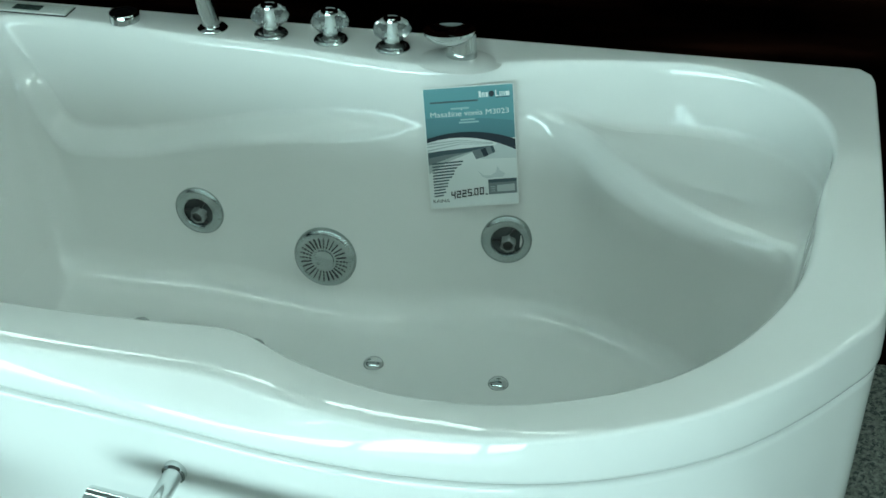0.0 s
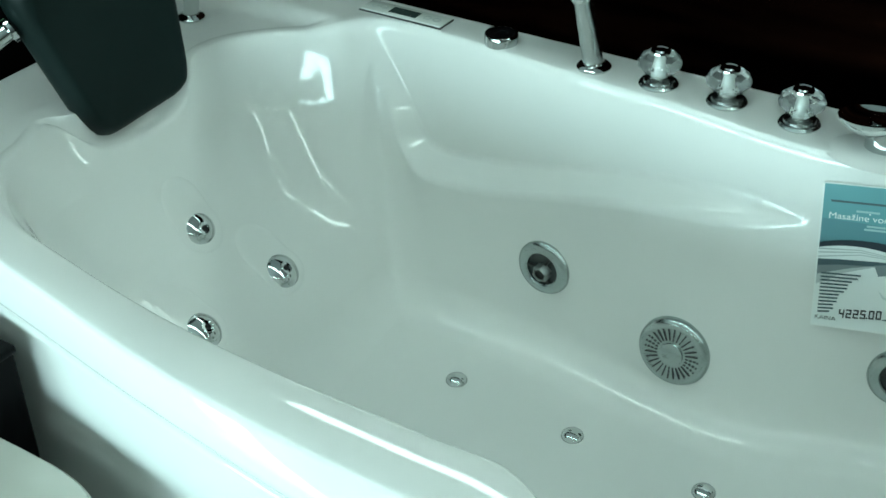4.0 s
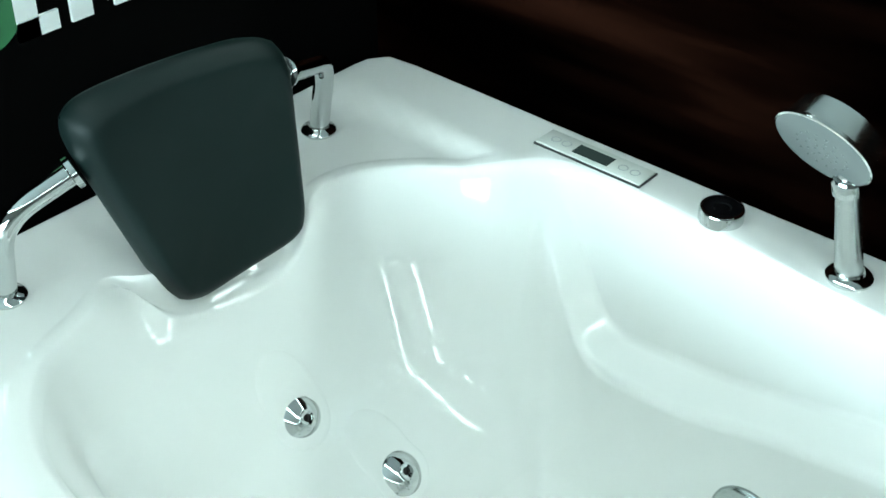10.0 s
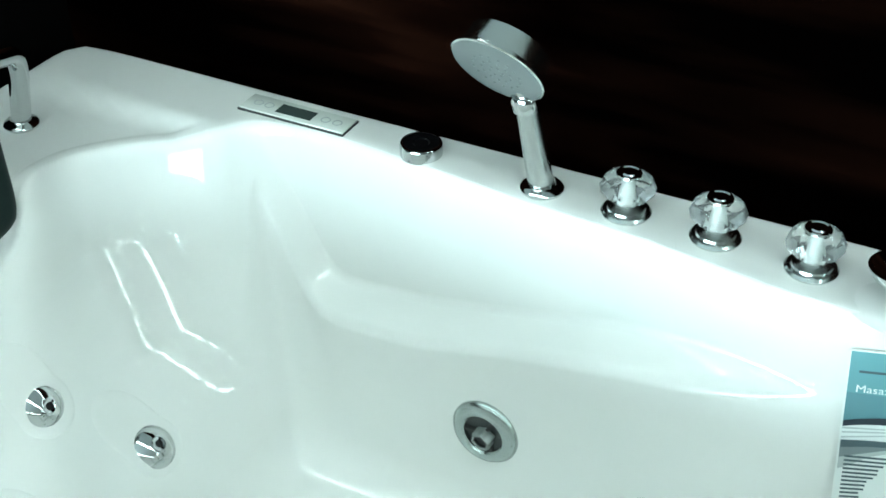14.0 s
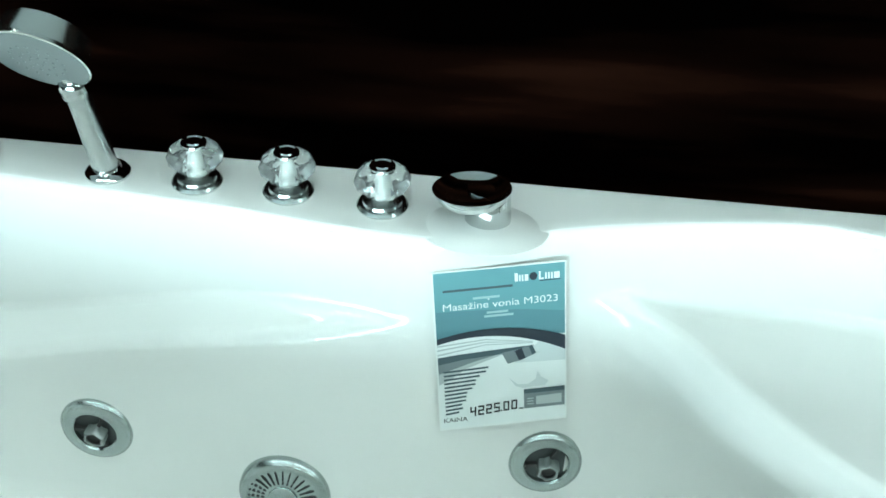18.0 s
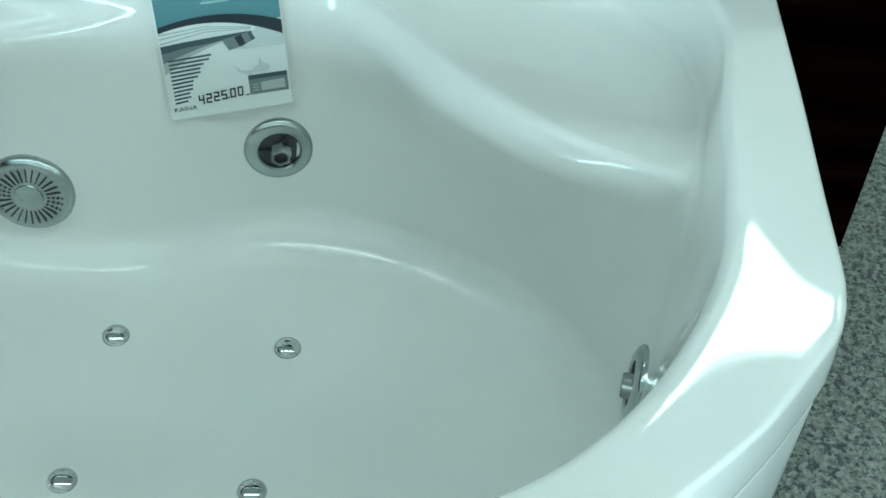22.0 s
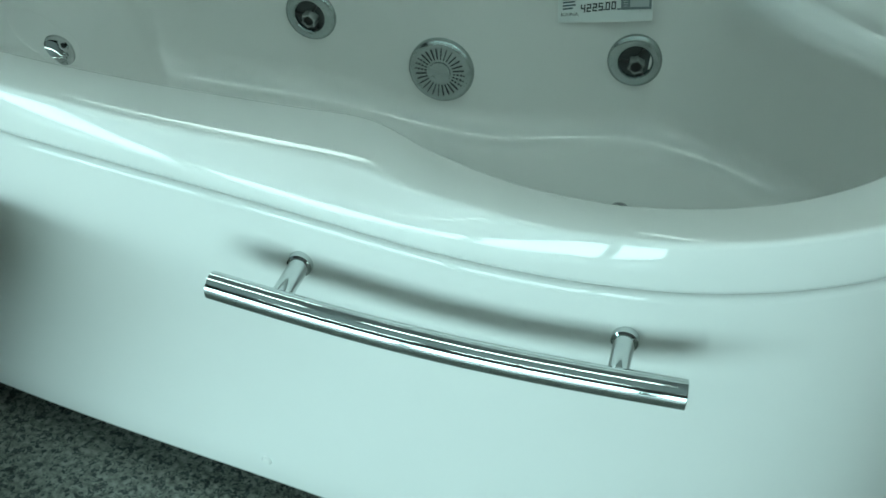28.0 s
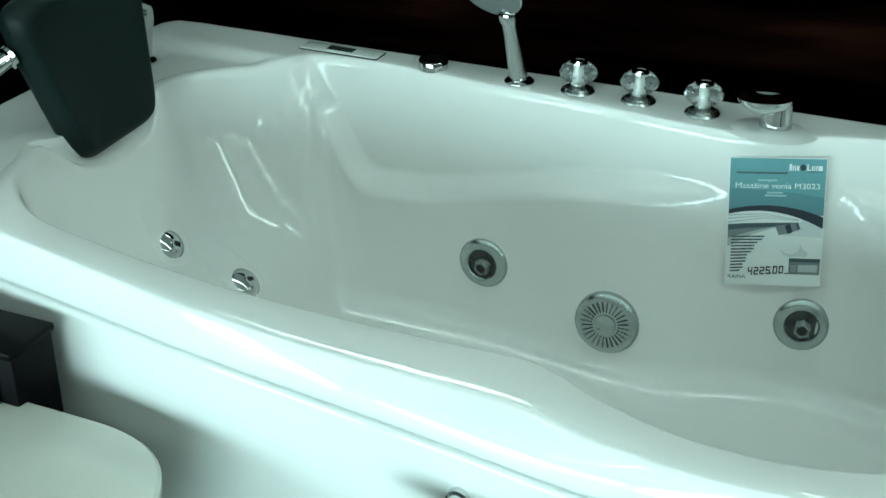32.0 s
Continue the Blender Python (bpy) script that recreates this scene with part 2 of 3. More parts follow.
# daylight through the windows
la = bpy.data.lights.new("window_light", "AREA")
la.shape, la.size, la.size_y, la.energy, la.color = "RECTANGLE", 5.6, 1.30, WINDOW_LIGHT, WINDOW_TINT
lamp = new("window_light", la)
lamp.matrix_world = look((-0.5, -5.05, 0.80), (-0.5, 0, 0.80))

# rows of fluorescent lights under the ceiling
def ceiling_light(x, y):
    fl = thing("ceiling_light", "long white fluorescent ceiling light hung on rods", "ceiling light", "ceiling light rows", (x, y, 3.3))
    part("frame", box(-0.60, -0.105, -0.235, 0.60, 0.105, -0.195, 0.004), lamp_white, fl)
    for dx in (-0.4, 0.4):
        part("rod", turned(((0.006, 0.0), (0.006, -0.20)), 10, Matrix.Translation((dx, 0, 0))), lamp_white, fl)
    part("diffuser", box(-0.58, -0.09, -0.255, 0.58, 0.09, -0.2355, 0.006), glow, fl, "glowing diffuser", smooth=False)


for y in (1.41, -1.1, -4.1):
    for k in range(-1, 8):
        ceiling_light(0.86 + 1.44 * k, y)


# ---- bathtub shell ----
# stations round the tub, from the back-left corner along the wall, then back along the front
RIM = ((0.352, -0.070, .6), (0.45, -0.060, .6), (0.58, -0.071, .6), (0.72, -0.087, .6), (0.87, -0.098, .6), (1.02, -0.118, .6), (1.13, -0.122, .6), (1.21, -0.100, .6), (1.30, -0.070, .6),
       (1.44, -0.042, .6), (1.55, -0.034, .6), (1.655, -0.072, .6), (1.725, -0.16, .6), (1.747, -0.26, .6), (1.725, -0.39, .6), (1.714, -0.50, .598), (1.69, -0.61, .592), (1.62, -0.735, .585),
       (1.52, -0.825, .578), (1.38, -0.882, .573), (1.25, -0.89, .572), (1.13, -0.857, .572), (1.04, -0.812, .572), (0.95, -0.812, .572), (0.78, -0.815, .573), (0.58, -0.808, .577), (0.40, -0.785, .583),
       (0.29, -0.765, .59), (0.215, -0.71, .597), (0.175, -0.64, .6), (0.160, -0.56, .598), (0.190, -0.43, .535), (0.178, -0.315, .597), (0.180, -0.235, .6), (0.232, -0.168, .6), (0.312, -0.112, .6))
FOOT = ((0.452, -0.170), (0.52, -0.165), (0.62, -0.162), (0.74, -0.162), (0.90, -0.185), (1.0, -0.197), (1.07, -0.19), (1.16, -0.16), (1.26, -0.135), (1.36, -0.143), (1.45, -0.17), (1.545, -0.225),
        (1.61, -0.29), (1.65, -0.36), (1.675, -0.44), (1.665, -0.52), (1.63, -0.585), (1.56, -0.65), (1.46, -0.70), (1.35, -0.73), (1.24, -0.73), (1.13, -0.71), (1.04, -0.675), (0.94, -0.66),
        (0.78, -0.66), (0.63, -0.655), (0.54, -0.64), (0.49, -0.61), (0.465, -0.575), (0.455, -0.535), (0.45, -0.49), (0.445, -0.43), (0.44, -0.365), (0.44, -0.295), (0.436, -0.235), (0.436, -0.185))
# armrest along the back and shelf in the right corner; station: outer point, inner point
LEDGE = {0: ((0.412, -0.080, .435), (0.446, -0.120, .392)), 1: ((0.465, -0.080, .402), (0.485, -0.150, .386)), 2: ((0.595, -0.084, .415), (0.605, -0.155, .402)), 3: ((0.725, -0.092, .446), (0.722, -0.156, .432)),
         4: ((0.87, -0.103, .483), (0.87, -0.163, .466)), 5: ((1.015, -0.126, .502), (1.002, -0.152, .478)), 6: ((1.118, -0.136, .515), (1.112, -0.143, .486)), 7: ((1.200, -0.112, .518), (1.196, -0.118, .488)),
         8: ((1.302, -0.077, .536), (1.298, -0.088, .513)), 9: ((1.425, -0.070, .492), (1.377, -0.118, .513)), 10: ((1.535, -0.054, .487), (1.445, -0.205, .513)), 11: ((1.652, -0.075, .487), (1.515, -0.285, .512)),
         12: ((1.730, -0.145, .487), (1.592, -0.350, .512)), 13: ((1.745, -0.258, .489), (1.660, -0.388, .512)), 14: ((1.717, -0.398, .520), (1.704, -0.414, .490)),
         28: ((0.232, -0.69, .49), (0.30, -0.64, .34)), 29: ((0.212, -0.62, .49), (0.28, -0.575, .35)), 30: ((0.210, -0.54, .485), (0.27, -0.515, .355)), 31: ((0.220, -0.432, .455), (0.262, -0.43, .362)),
         32: ((0.214, -0.33, .48), (0.272, -0.345, .355)), 33: ((0.212, -0.248, .475), (0.288, -0.270, .35)), 34: ((0.262, -0.183, .475), (0.335, -0.208, .35)), 35: ((0.338, -0.138, .49), (0.374, -0.166, .365))}
# lower edge of the slope in front of the shelf
SLOPE = {7: (1.190, -0.125, .450), 8: (1.290, -0.105, .478), 9: (1.362, -0.138, .482), 10: (1.430, -0.238, .480), 11: (1.510, -0.318, .480), 12: (1.592, -0.370, .480), 13: (1.668, -0.404, .480), 14: (1.706, -0.426, .460)}
DECK = ((0, 0.33, 0), (1, 0.45, 0), (2, 0.58, 0), (3, 0.72, 0), (4, 0.87, 0), (5, 1.02, 0), (6, 1.13, 0), (7, 1.21, 0), (8, 1.30, 0), (9, 1.44, 0), (10, 1.56, 0), (11, 1.70, 0), (11.6, 1.820, 0), (12, 1.817, -0.1), (13, 1.812, -0.25),
        (14, 1.807, -0.38), (15, 1.801, -0.50), (15.8, 1.796, -0.635), (16, 1.782, -0.68), (17, 1.70, -0.785), (18, 1.60, -0.868), (18.5, 1.50, -0.918), (19, 1.41, -0.945), (20, 1.27, -0.955), (21, 1.14, -0.934), (22, 1.05, -0.900),
        (23, 0.95, -0.899), (24, 0.76, -0.895), (25, 0.58, -0.876), (26, 0.41, -0.848), (27, 0.28, -0.829), (28, 0.14, -0.808), (28.7, 0.0, -0.785), (29, 0.0, -0.68), (30, 0.0, -0.57), (31, 0, -0.44), (32, 0, -0.32), (33, 0, -0.24),
        (34, 0, -0.12), (34.6, 0, 0), (35, 0.16, 0), (36, 0.33, 0))
SKIRT = ((15.8, 1.802, -0.645), (16, 1.787, -0.678), (17, 1.72, -0.765), (18, 1.63, -0.86), (18.5, 1.53, -0.918), (19, 1.42, -0.955), (20, 1.265, -0.968), (21, 1.13, -0.960), (22, 1.03, -0.944), (23, 0.93, -0.930), (24, 0.75, -0.908),
         (25, 0.57, -0.883), (26, 0.40, -0.852), (27, 0.27, -0.832), (28, 0.14, -0.812))
NS, SUB = 36, 8
NU = NS * SUB


def catmull(points):
    p = np.array(points, float)
    out = []
    for k in range(len(p)):
        a, b, c, d = p[k - 1], p[k], p[(k + 1) % len(p)], p[(k + 2) % len(p)]
        for j in range(SUB):
            s = j / SUB
            out.append(0.5 * (2 * b + (c - a) * s + (2 * a - 5 * b + 4 * c - d) * s * s + (3 * b - a - 3 * c + d) * s ** 3))
    return np.array(out)


def soften(ring, rounds):
    for _ in range(rounds):
        ring = 0.25 * np.roll(ring, 1, 0) + 0.5 * ring + 0.25 * np.roll(ring, -1, 0)
    return ring


def linear(knots, rounds=3):
    u = np.arange(NU) / SUB
    k = np.array(knots, float)
    return soften(np.stack([np.interp(u, k[:, 0], k[:, n]) for n in range(1, k.shape[1])], 1), rounds)


rim, foot2 = soften(catmull(RIM), 2), soften(catmull(FOOT), 3)
front_u = np.clip(np.minimum(np.arange(NU) / SUB - 16.2, 28.3 - np.arange(NU) / SUB), 0, 1)[:, None]
# corners stay crisp, the long front curve is smoothed more
deck2 = linear(DECK, 1) * (1 - front_u) + linear(DECK, 8) * front_u
deck2 += np.c_[-0.006 * (deck2[:, 0] < 0.02), 0.008 * (deck2[:, 1] > -0.01)]
ku = {u: (x, y) for u, x, y in DECK}
ku.update({u: (x, y) for u, x, y in SKIRT})
skirt_knots = [(u, *ku[u]) for u in sorted(ku)]
skirt2 = linear(skirt_knots, 2) * (1 - front_u) + linear(skirt_knots, 14) * front_u
rim_z = rim[:, 2]
smooth_z = rim_z.copy()
smooth_z[29 * SUB:33 * SUB] = 0.6
smooth_z = soften(smooth_z, 6)
# the deck round the headrest lies a little lower, with a ramp to the back deck
lower = 0.013 * np.interp(np.arange(NU) / SUB, (28.2, 29.2, 34.5, 35.05), (0, 1, 1, 0))
rim_z, smooth_z, deck_z = rim_z - lower, smooth_z - lower, smooth_z.copy()
# notch under the headrest cushion
notch = np.array(((29.25, 0.165, -0.608, .587), (29.5, 0.138, -0.566, .587), (29.75, 0.150, -0.545, .574), (30, 0.171, -0.536, .552), (30.25, 0.184, -0.518, .535), (30.625, 0.189, -0.478, .524), (31.125, 0.192, -0.416, .520), (31.5, 0.195, -0.366, .525),
                  (31.75, 0.195, -0.340, .543), (32, 0.181, -0.311, .585), (32.25, 0.180, -0.292, .587)))
nu = np.arange(int(29.25 * SUB), int(32.25 * SUB) + 1)
for n in (0, 1):
    rim[nu, n] = np.interp(nu / SUB, notch[:, 0], notch[:, n + 1])
rim_z[nu] = np.interp(nu / SUB, notch[:, 0], notch[:, 3])
near = np.arange(nu[0] - 5, nu[-1] + 6)
rim[near], rim_z[near] = soften(rim, 2)[near], soften(rim_z, 1)[near]
foot = np.c_[foot2, np.full(NU, 0.195)]
keys_l, keys_e, keys_s = [], [], []
for k in range(NS):
    r, f = np.array(RIM[k]), np.array((*FOOT[k], 0.195))
    if k in LEDGE:
        keys_l.append(LEDGE[k][0]), keys_e.append(LEDGE[k][1])
    else:
        keys_l.append(tuple(r + (f - r) * 0.25)), keys_e.append(tuple(r + (f - r) * 0.6))
    keys_s.append(SLOPE.get(k) or tuple(np.array(keys_e[-1]) + (f - np.array(keys_e[-1])) * 0.12))
ledge_o, ledge_i, slope = soften(catmull(keys_l), 2), soften(catmull(keys_e), 2), soften(catmull(keys_s), 2)


def local(curve, knots, rounds=2):
    """The curve with its stretch between the first and last station replaced by straight runs, slightly eased."""
    k = np.array(knots, float)
    i0, i1 = int(k[0, 0] * SUB), int(k[-1, 0] * SUB)
    u = np.arange(i0, i1 + 1) / SUB
    piece = np.stack([np.interp(u, k[:, 0], k[:, n]) for n in range(1, k.shape[1])], 1)
    out = curve.copy()
    out[np.arange(i0, i1 + 1) % NU] = piece
    eased = soften(out, rounds)
    near = np.arange(i0 - 4, i1 + 5) % NU
    out[near] = eased[near]
    return out


# left end of the armrest pocket: the shelf runs up to the rim as a slanted strip
ledge_o = local(ledge_o, ((35, *ledge_o[35 * SUB]), (35.6, 0.346, -0.094, .556), (36, 0.376, -0.069, .552), (36.5, 0.420, -0.073, .480), (36.9, 0.454, -0.079, .414), (37.2, 0.480, -0.081, .403), (38, *ledge_o[2 * SUB])), 3)
ledge_i = local(ledge_i, ((35, *ledge_i[35 * SUB]), (35.6, 0.356, -0.106, .522), (36, 0.358, -0.090, .528), (36.5, 0.400, -0.105, .456), (36.9, 0.438, -0.120, .391), (37.2, 0.478, -0.143, .386), (38, *ledge_i[2 * SUB])), 3)
# the armrest fades out and the shelf begins softly
end_u = np.interp(np.arange(NU) / SUB, (4.4, 5.2, 7.6, 8.4), (0, 1, 1, 0))[:, None]
ledge_o, ledge_i = (c * (1 - end_u) + soften(c, 30) * end_u for c in (ledge_o, ledge_i))
med = np.array(((0.66, -0.42), (1.40, -0.46)))
ax = med[1] - med[0]


def inward(ring, share):
    s = np.clip(((ring[:, :2] - med[0]) @ ax) / (ax @ ax), 0, 1)
    return ring[:, :2] + (med[0] + s[:, None] * ax - ring[:, :2]) * share


def shifted(a, b, metres, most=0.4):
    """a moved towards b by so many metres, at most two fifths of the way."""
    d = b - a
    far = np.maximum(np.linalg.norm(d, axis=1, keepdims=True), 1e-6)
    return a + d / far * np.minimum(metres, most * far)


def ring(xy, z):
    return np.c_[xy, np.broadcast_to(z, len(xy))]


def rounded(a, corner, b, size, n=4, most=0.4):
    """Points of a fillet of the corner between a and b."""
    p, q = shifted(corner, a, size, most), shifted(corner, b, size, most)
    return [((1 - s) ** 2 * p + 1.4 * s * (1 - s) * corner + s * s * q) / ((1 - s) ** 2 + 1.4 * s * (1 - s) + s * s) for s in np.linspace(0, 1, n + 1)]


def lofted(name, rows, mat, parent, closed=True, cap=False, pick=None):
    pick = pick or list(range(NU))
    n = len(pick)
    verts = np.concatenate([r[pick] for r in rows])
    steps = range(n) if closed else range(n - 1)
    faces = [(r * n + k, r * n + (k + 1) % n, (r + 1) * n + (k + 1) % n, (r + 1) * n + k) for r in range(len(rows) - 1) for k in steps]
    if cap:
        faces.append([(len(rows) - 1) * n + k for k in range(n)])
    me = bpy.data.meshes.new(name)
    me.from_pydata(verts.tolist(), [], [f[::-1] for f in faces])
    me.materials.append(mat)
    me.shade_smooth()
    ob = new(name, me)
    ob.parent = parent
    return ob


# the lip leans in a little round the right front corner
lean_u = np.interp(np.arange(NU) / SUB, (15.2, 16.8, 18.3, 19.6), (0, 1, 1, 0))
deck_z = deck_z + 0.0040 * lean_u
rim_z, smooth_z = rim_z - 0.0032 * lean_u, smooth_z - 0.0032 * lean_u
skirt_top = ring(deck2, deck_z)
skirt_low = ring(skirt2, 0.524)
inner_ref = inward(skirt_low, 1.0)
rows = [ring(shifted(skirt2, inner_ref, 0.025), 0.517), ring(shifted(skirt2, inner_ref, 0.005), 0.517), ring(shifted(skirt2, inner_ref, 0.001), 0.519), skirt_low, ring(skirt2, 0.530)]
mid = skirt_low + (skirt_top - skirt_low) * (0.17, 0.17, 0.5)
rows += rounded(ring(skirt2, 0.530), mid, skirt_top, 0.014, 5)
top_lip = np.c_[rim[:, :2], rim_z]
rows += rounded(mid, skirt_top, np.c_[rim[:, :2], smooth_z], 0.007, 5)
rim_flat = np.c_[rim[:, :2], smooth_z]
deck_a, deck_b = shifted(skirt_top, rim_flat, 0.0135, 0.41), shifted(rim_flat, skirt_top, 0.026, 0.34)
deck_width = np.maximum(np.linalg.norm((rim_flat - skirt_top)[:, :2], axis=1), 1e-6)


def crown(row):
    """The slight swell of the lip across its width."""
    g = np.clip(np.linalg.norm((row - skirt_top)[:, :2], axis=1) / deck_width, 0, 1)
    return (0.0004 + 0.0013 * front_u[:, 0] * (1 - lean_u)) * np.sin(np.pi * g)


for f in np.linspace(0, 1, 44):
    row = deck_a + (deck_b - deck_a) * f
    # the front lip is slightly crowned
    row[:, 2] += crown(row)
    # a slanted step parts the back deck from the lower headrest deck
    x, y = row[:, 0], row[:, 1]
    step = np.clip(((-0.100 + 0.015 * x) - y) / (0.012 + 0.055 * np.clip(x, 0, 0.33)), 0, 1)
    step = np.clip(step * 1.12 - 0.06, 0, 1)
    head = (x < 0.40) & (y > -0.75)
    row[:, 2] = np.where(head, 0.6 - 0.013 * np.clip(x / 0.09, 0, 1) * step * np.clip((y + 0.75) / 0.12, 0, 1), row[:, 2])
    rows.append(row)
dip = np.clip((smooth_z - rim_z) / 0.02, 0, 1)[:, None]
lip_in = shifted(top_lip, skirt_top, 0.022, 0.28)
lip_in[:, 2] += crown(lip_in)
rows.append(lip_in)
rows += rounded(lip_in, top_lip, ledge_o, 0.018 - 0.006 * front_u - 0.012 * dip, 6)
seat_u = np.interp(np.arange(NU) / SUB, (7.7, 8.8, 13.0, 14.0), (0, 1, 1, 0))[:, None]
for s in (0.45, 0.6):
    rows.append(top_lip + (ledge_o - top_lip) * s)
rows += rounded(top_lip + (ledge_o - top_lip) * 0.6, ledge_o, ledge_i, 0.009 + 0.010 * seat_u + 0.03 * end_u, 6)
# elsewhere the slope is only the first stretch of the wall
slope = slope * seat_u + (ledge_i + (foot - ledge_i) * 0.12) * (1 - seat_u)
rows.append(0.5 * (ledge_o + ledge_i))
rows += rounded(ledge_o, ledge_i, slope, 0.013 - 0.003 * seat_u + 0.03 * end_u, 8)
rows += rounded(ledge_i, slope, foot, 0.006 + 0.014 * seat_u, 6)
for s in (0.25, 0.45):
    rows.append(slope + (foot - slope) * s)
corner = np.c_[inward(foot, 0.01), np.full(NU, 0.147)]
floor_in = np.c_[inward(foot, 0.45), np.full(NU, 0.148)]
rows += rounded(slope + (foot - slope) * 0.45, corner, floor_in, 0.06, 24, 0.75)
rows.append(floor_in)
rows.append(np.c_[inward(foot, 0.7), np.full(NU, 0.148)])

tub = thing("bathtub", "white acrylic massage bathtub with chrome jets and rail", "bathtub")
shell = lofted("shell", rows, acrylic, tub, cap=True)
shell["label"] = "glossy white moulded acrylic shell"

# front panel below the seam
panel_out = ring(shifted(skirt2, inner_ref, 0.003), 0.511)
prow = ((0.025, 0.511), (0.006, 0.511), (0.001, 0.508), (0.0, 0.50), (0.001, 0.40), (0.002, 0.25), (0.003, 0.10), (0.003, 0.056), (0.006, 0.049), (0.012, 0.048), (0.030, 0.048), (0.030, 0.12))
front = lofted("front_panel", [ring(shifted(panel_out[:, :2], inner_ref, d), z) for d, z in prow], acrylic, tub, closed=False, pick=list(range(int(15.75 * SUB), int(28.72 * SUB))))
for x0, x1, y0 in ((1.784, 1.797, -0.62), (0.004, 0.017, -0.765)):
    part("end_panel", box(x0, y0, 0.06, x1, -0.012, 0.512, 0.003), acrylic, tub)
part("base_frame", box(0.12, -0.70, 0.0, 1.62, -0.06, 0.055, 0.004), dark_hole, tub, "black recessed base frame")
bpy.context.view_layer.update()


def on_shell(place, host=shell):
    """The nearest place on the shell, and the normal there towards the given side."""
    ok, p, n, _ = host.closest_point_on_mesh(Vector(place))
    return p, n


def over(a, b):
    return a if a.dot(b) > 0 else -a


for x, y in ((0.92, -0.95), (1.735, -0.745), (0.42, -0.87), (1.40, -0.96)):
    p, n = on_shell((x, y, 0.09), front)
    part("screw_cap", turned(((0.0, 0.004), (0.005, 0.0035), (0.0075, 0.0)), 16, facing(p, over(n, Vector((0.2, -1, 0))))), acrylic, tub)

# ---- grab rail ----
def rail_at(s):
    return (0.916 + 0.516 * s, -1.0 - 0.022 * s - 0.014 * math.sin(math.pi * s), 0.4505)


rail = part("grab_rail", tube([rail_at(s) for s in np.linspace(0, 1, 33)], 0.0158, 28), chrome, tub, "curved chrome grab rail")
for end, inner in ((0.0, 0.004), (1.0, 0.996)):
    a, b = Vector(rail_at(end)), Vector(rail_at(inner))
    part("end_cap", turned(((0.0, 0.0012), (0.013, 0.001), (0.0153, -0.0005)), 24, facing(a, a - b)), chrome, rail)
for x, y in ((0.994, -0.945), (1.361, -0.963)):
    p, n = on_shell((x, y, 0.4505), front)
    s = (x - 0.916) / 0.516
    q = Vector(rail_at(s))
    part("post", tube([p, p.lerp(q, 0.5), q], 0.0115, 20, caps=False), chrome, rail)
    part("post_collar", turned(((0.0118, 0.010), (0.0145, 0.008), (0.0150, 0.0)), 24, facing(p, q - p)), chrome, rail)


# ---- jets ----
def wall_jet(place, side):
    p, n = on_shell(place)
    m = facing(p, over(n, Vector(side)))
    j = part("wall_jet", turned(((0.0262, 0.002), (0.0262, 0.0085), (0.0285, 0.0105), (0.0365, 0.0098), (0.0425, 0.0068), (0.0452, 0.003), (0.0456, -0.006)), 48, m), cover_grey, tub, "chrome massage jet ring")
    part("socket", turned(((0.0, 0.0022), (0.0265, 0.0022), (0.0273, 0.006)), 32, m), socket_grey, j, "dark grey socket")
    tip = m @ pose(0.002, -0.003, 0, 6, -5, 20)
    bm = turned(((0.0, 0.0125), (0.0085, 0.0125), (0.0095, 0.0180), (0.0115, 0.0185), (0.0132, 0.0160), (0.0130, 0.0025)), 36)
    for v in bm.verts:
        lobe = 1 + 0.10 * math.cos(6 * math.atan2(v.co.y, v.co.x)) * min(1.0, math.hypot(v.co.x, v.co.y) / 0.012) ** 4
        v.co.x, v.co.y = v.co.x * lobe, v.co.y * lobe
    bm.transform(tip)
    part("nozzle", bm, nozzle_grey, j, "pale grey lobed nozzle")
    part("nozzle_bore", turned(((0.0, 0.0135), (0.0082, 0.0135), (0.0086, 0.0165)), 20, m @ pose(0.002, -0.003, 0, 6, -5, 20)), dark_hole, j)
    for k in range(3):
        part("vane", vane(m, radians(90 + 120 * k)), dark_hole, j)
    return j


def vane(m, a):
    bm = box(-0.0022, 0.011, 0.003, 0.0022, 0.0255, 0.009)
    bm.transform(m @ Matrix.Rotation(a, 4, "Z"))
    return bm


wall_jet((0.7185, -0.148, 0.304), (0, -1, 0))
wall_jet((1.256, -0.118, 0.290), (0, -1, 0))
wall_jet((1.69, -0.49, 0.28), (-1, 0, 0))
wall_jet((1.56, -0.69, 0.41), (-1, 1, 0))

p, n = on_shell((0.951, -0.182, 0.254))
m = facing(p, over(n, Vector((0, -1, 0)))) @ pose(0, 0, 0, 0, 0, 12) @ Matrix.Scale(1.07, 4)
suction = part("suction_cover", turned(((0.0, 0.0125), (0.020, 0.0125), (0.034, 0.0115), (0.041, 0.0125), (0.047, 0.0105), (0.0515, 0.005), (0.052, -0.006)), 56, m), cover_grey, tub, "round slotted chrome suction cover")
part("cap", turned(((0.0, 0.0165), (0.013, 0.016), (0.0165, 0.0145), (0.017, 0.012)), 32, m), cover_grey, suction)
for k in range(28):
    a = 2 * math.pi * k / 28
    if k % 7 < 4:
        pieces = ((0.021, 0.0385),)
    else:
        pieces = ((0.021, 0.0245), (0.0265, 0.030), (0.032, 0.0355), (0.0372, 0.0395))
    for r0, r1 in pieces:
        b = box(-0.0008, r0, 0.0112, 0.0008, r1, 0.0130)
        b.transform(m @ Matrix.Rotation(a, 4, "Z"))
        part("slot", b, dark_hole, suction, smooth=False)


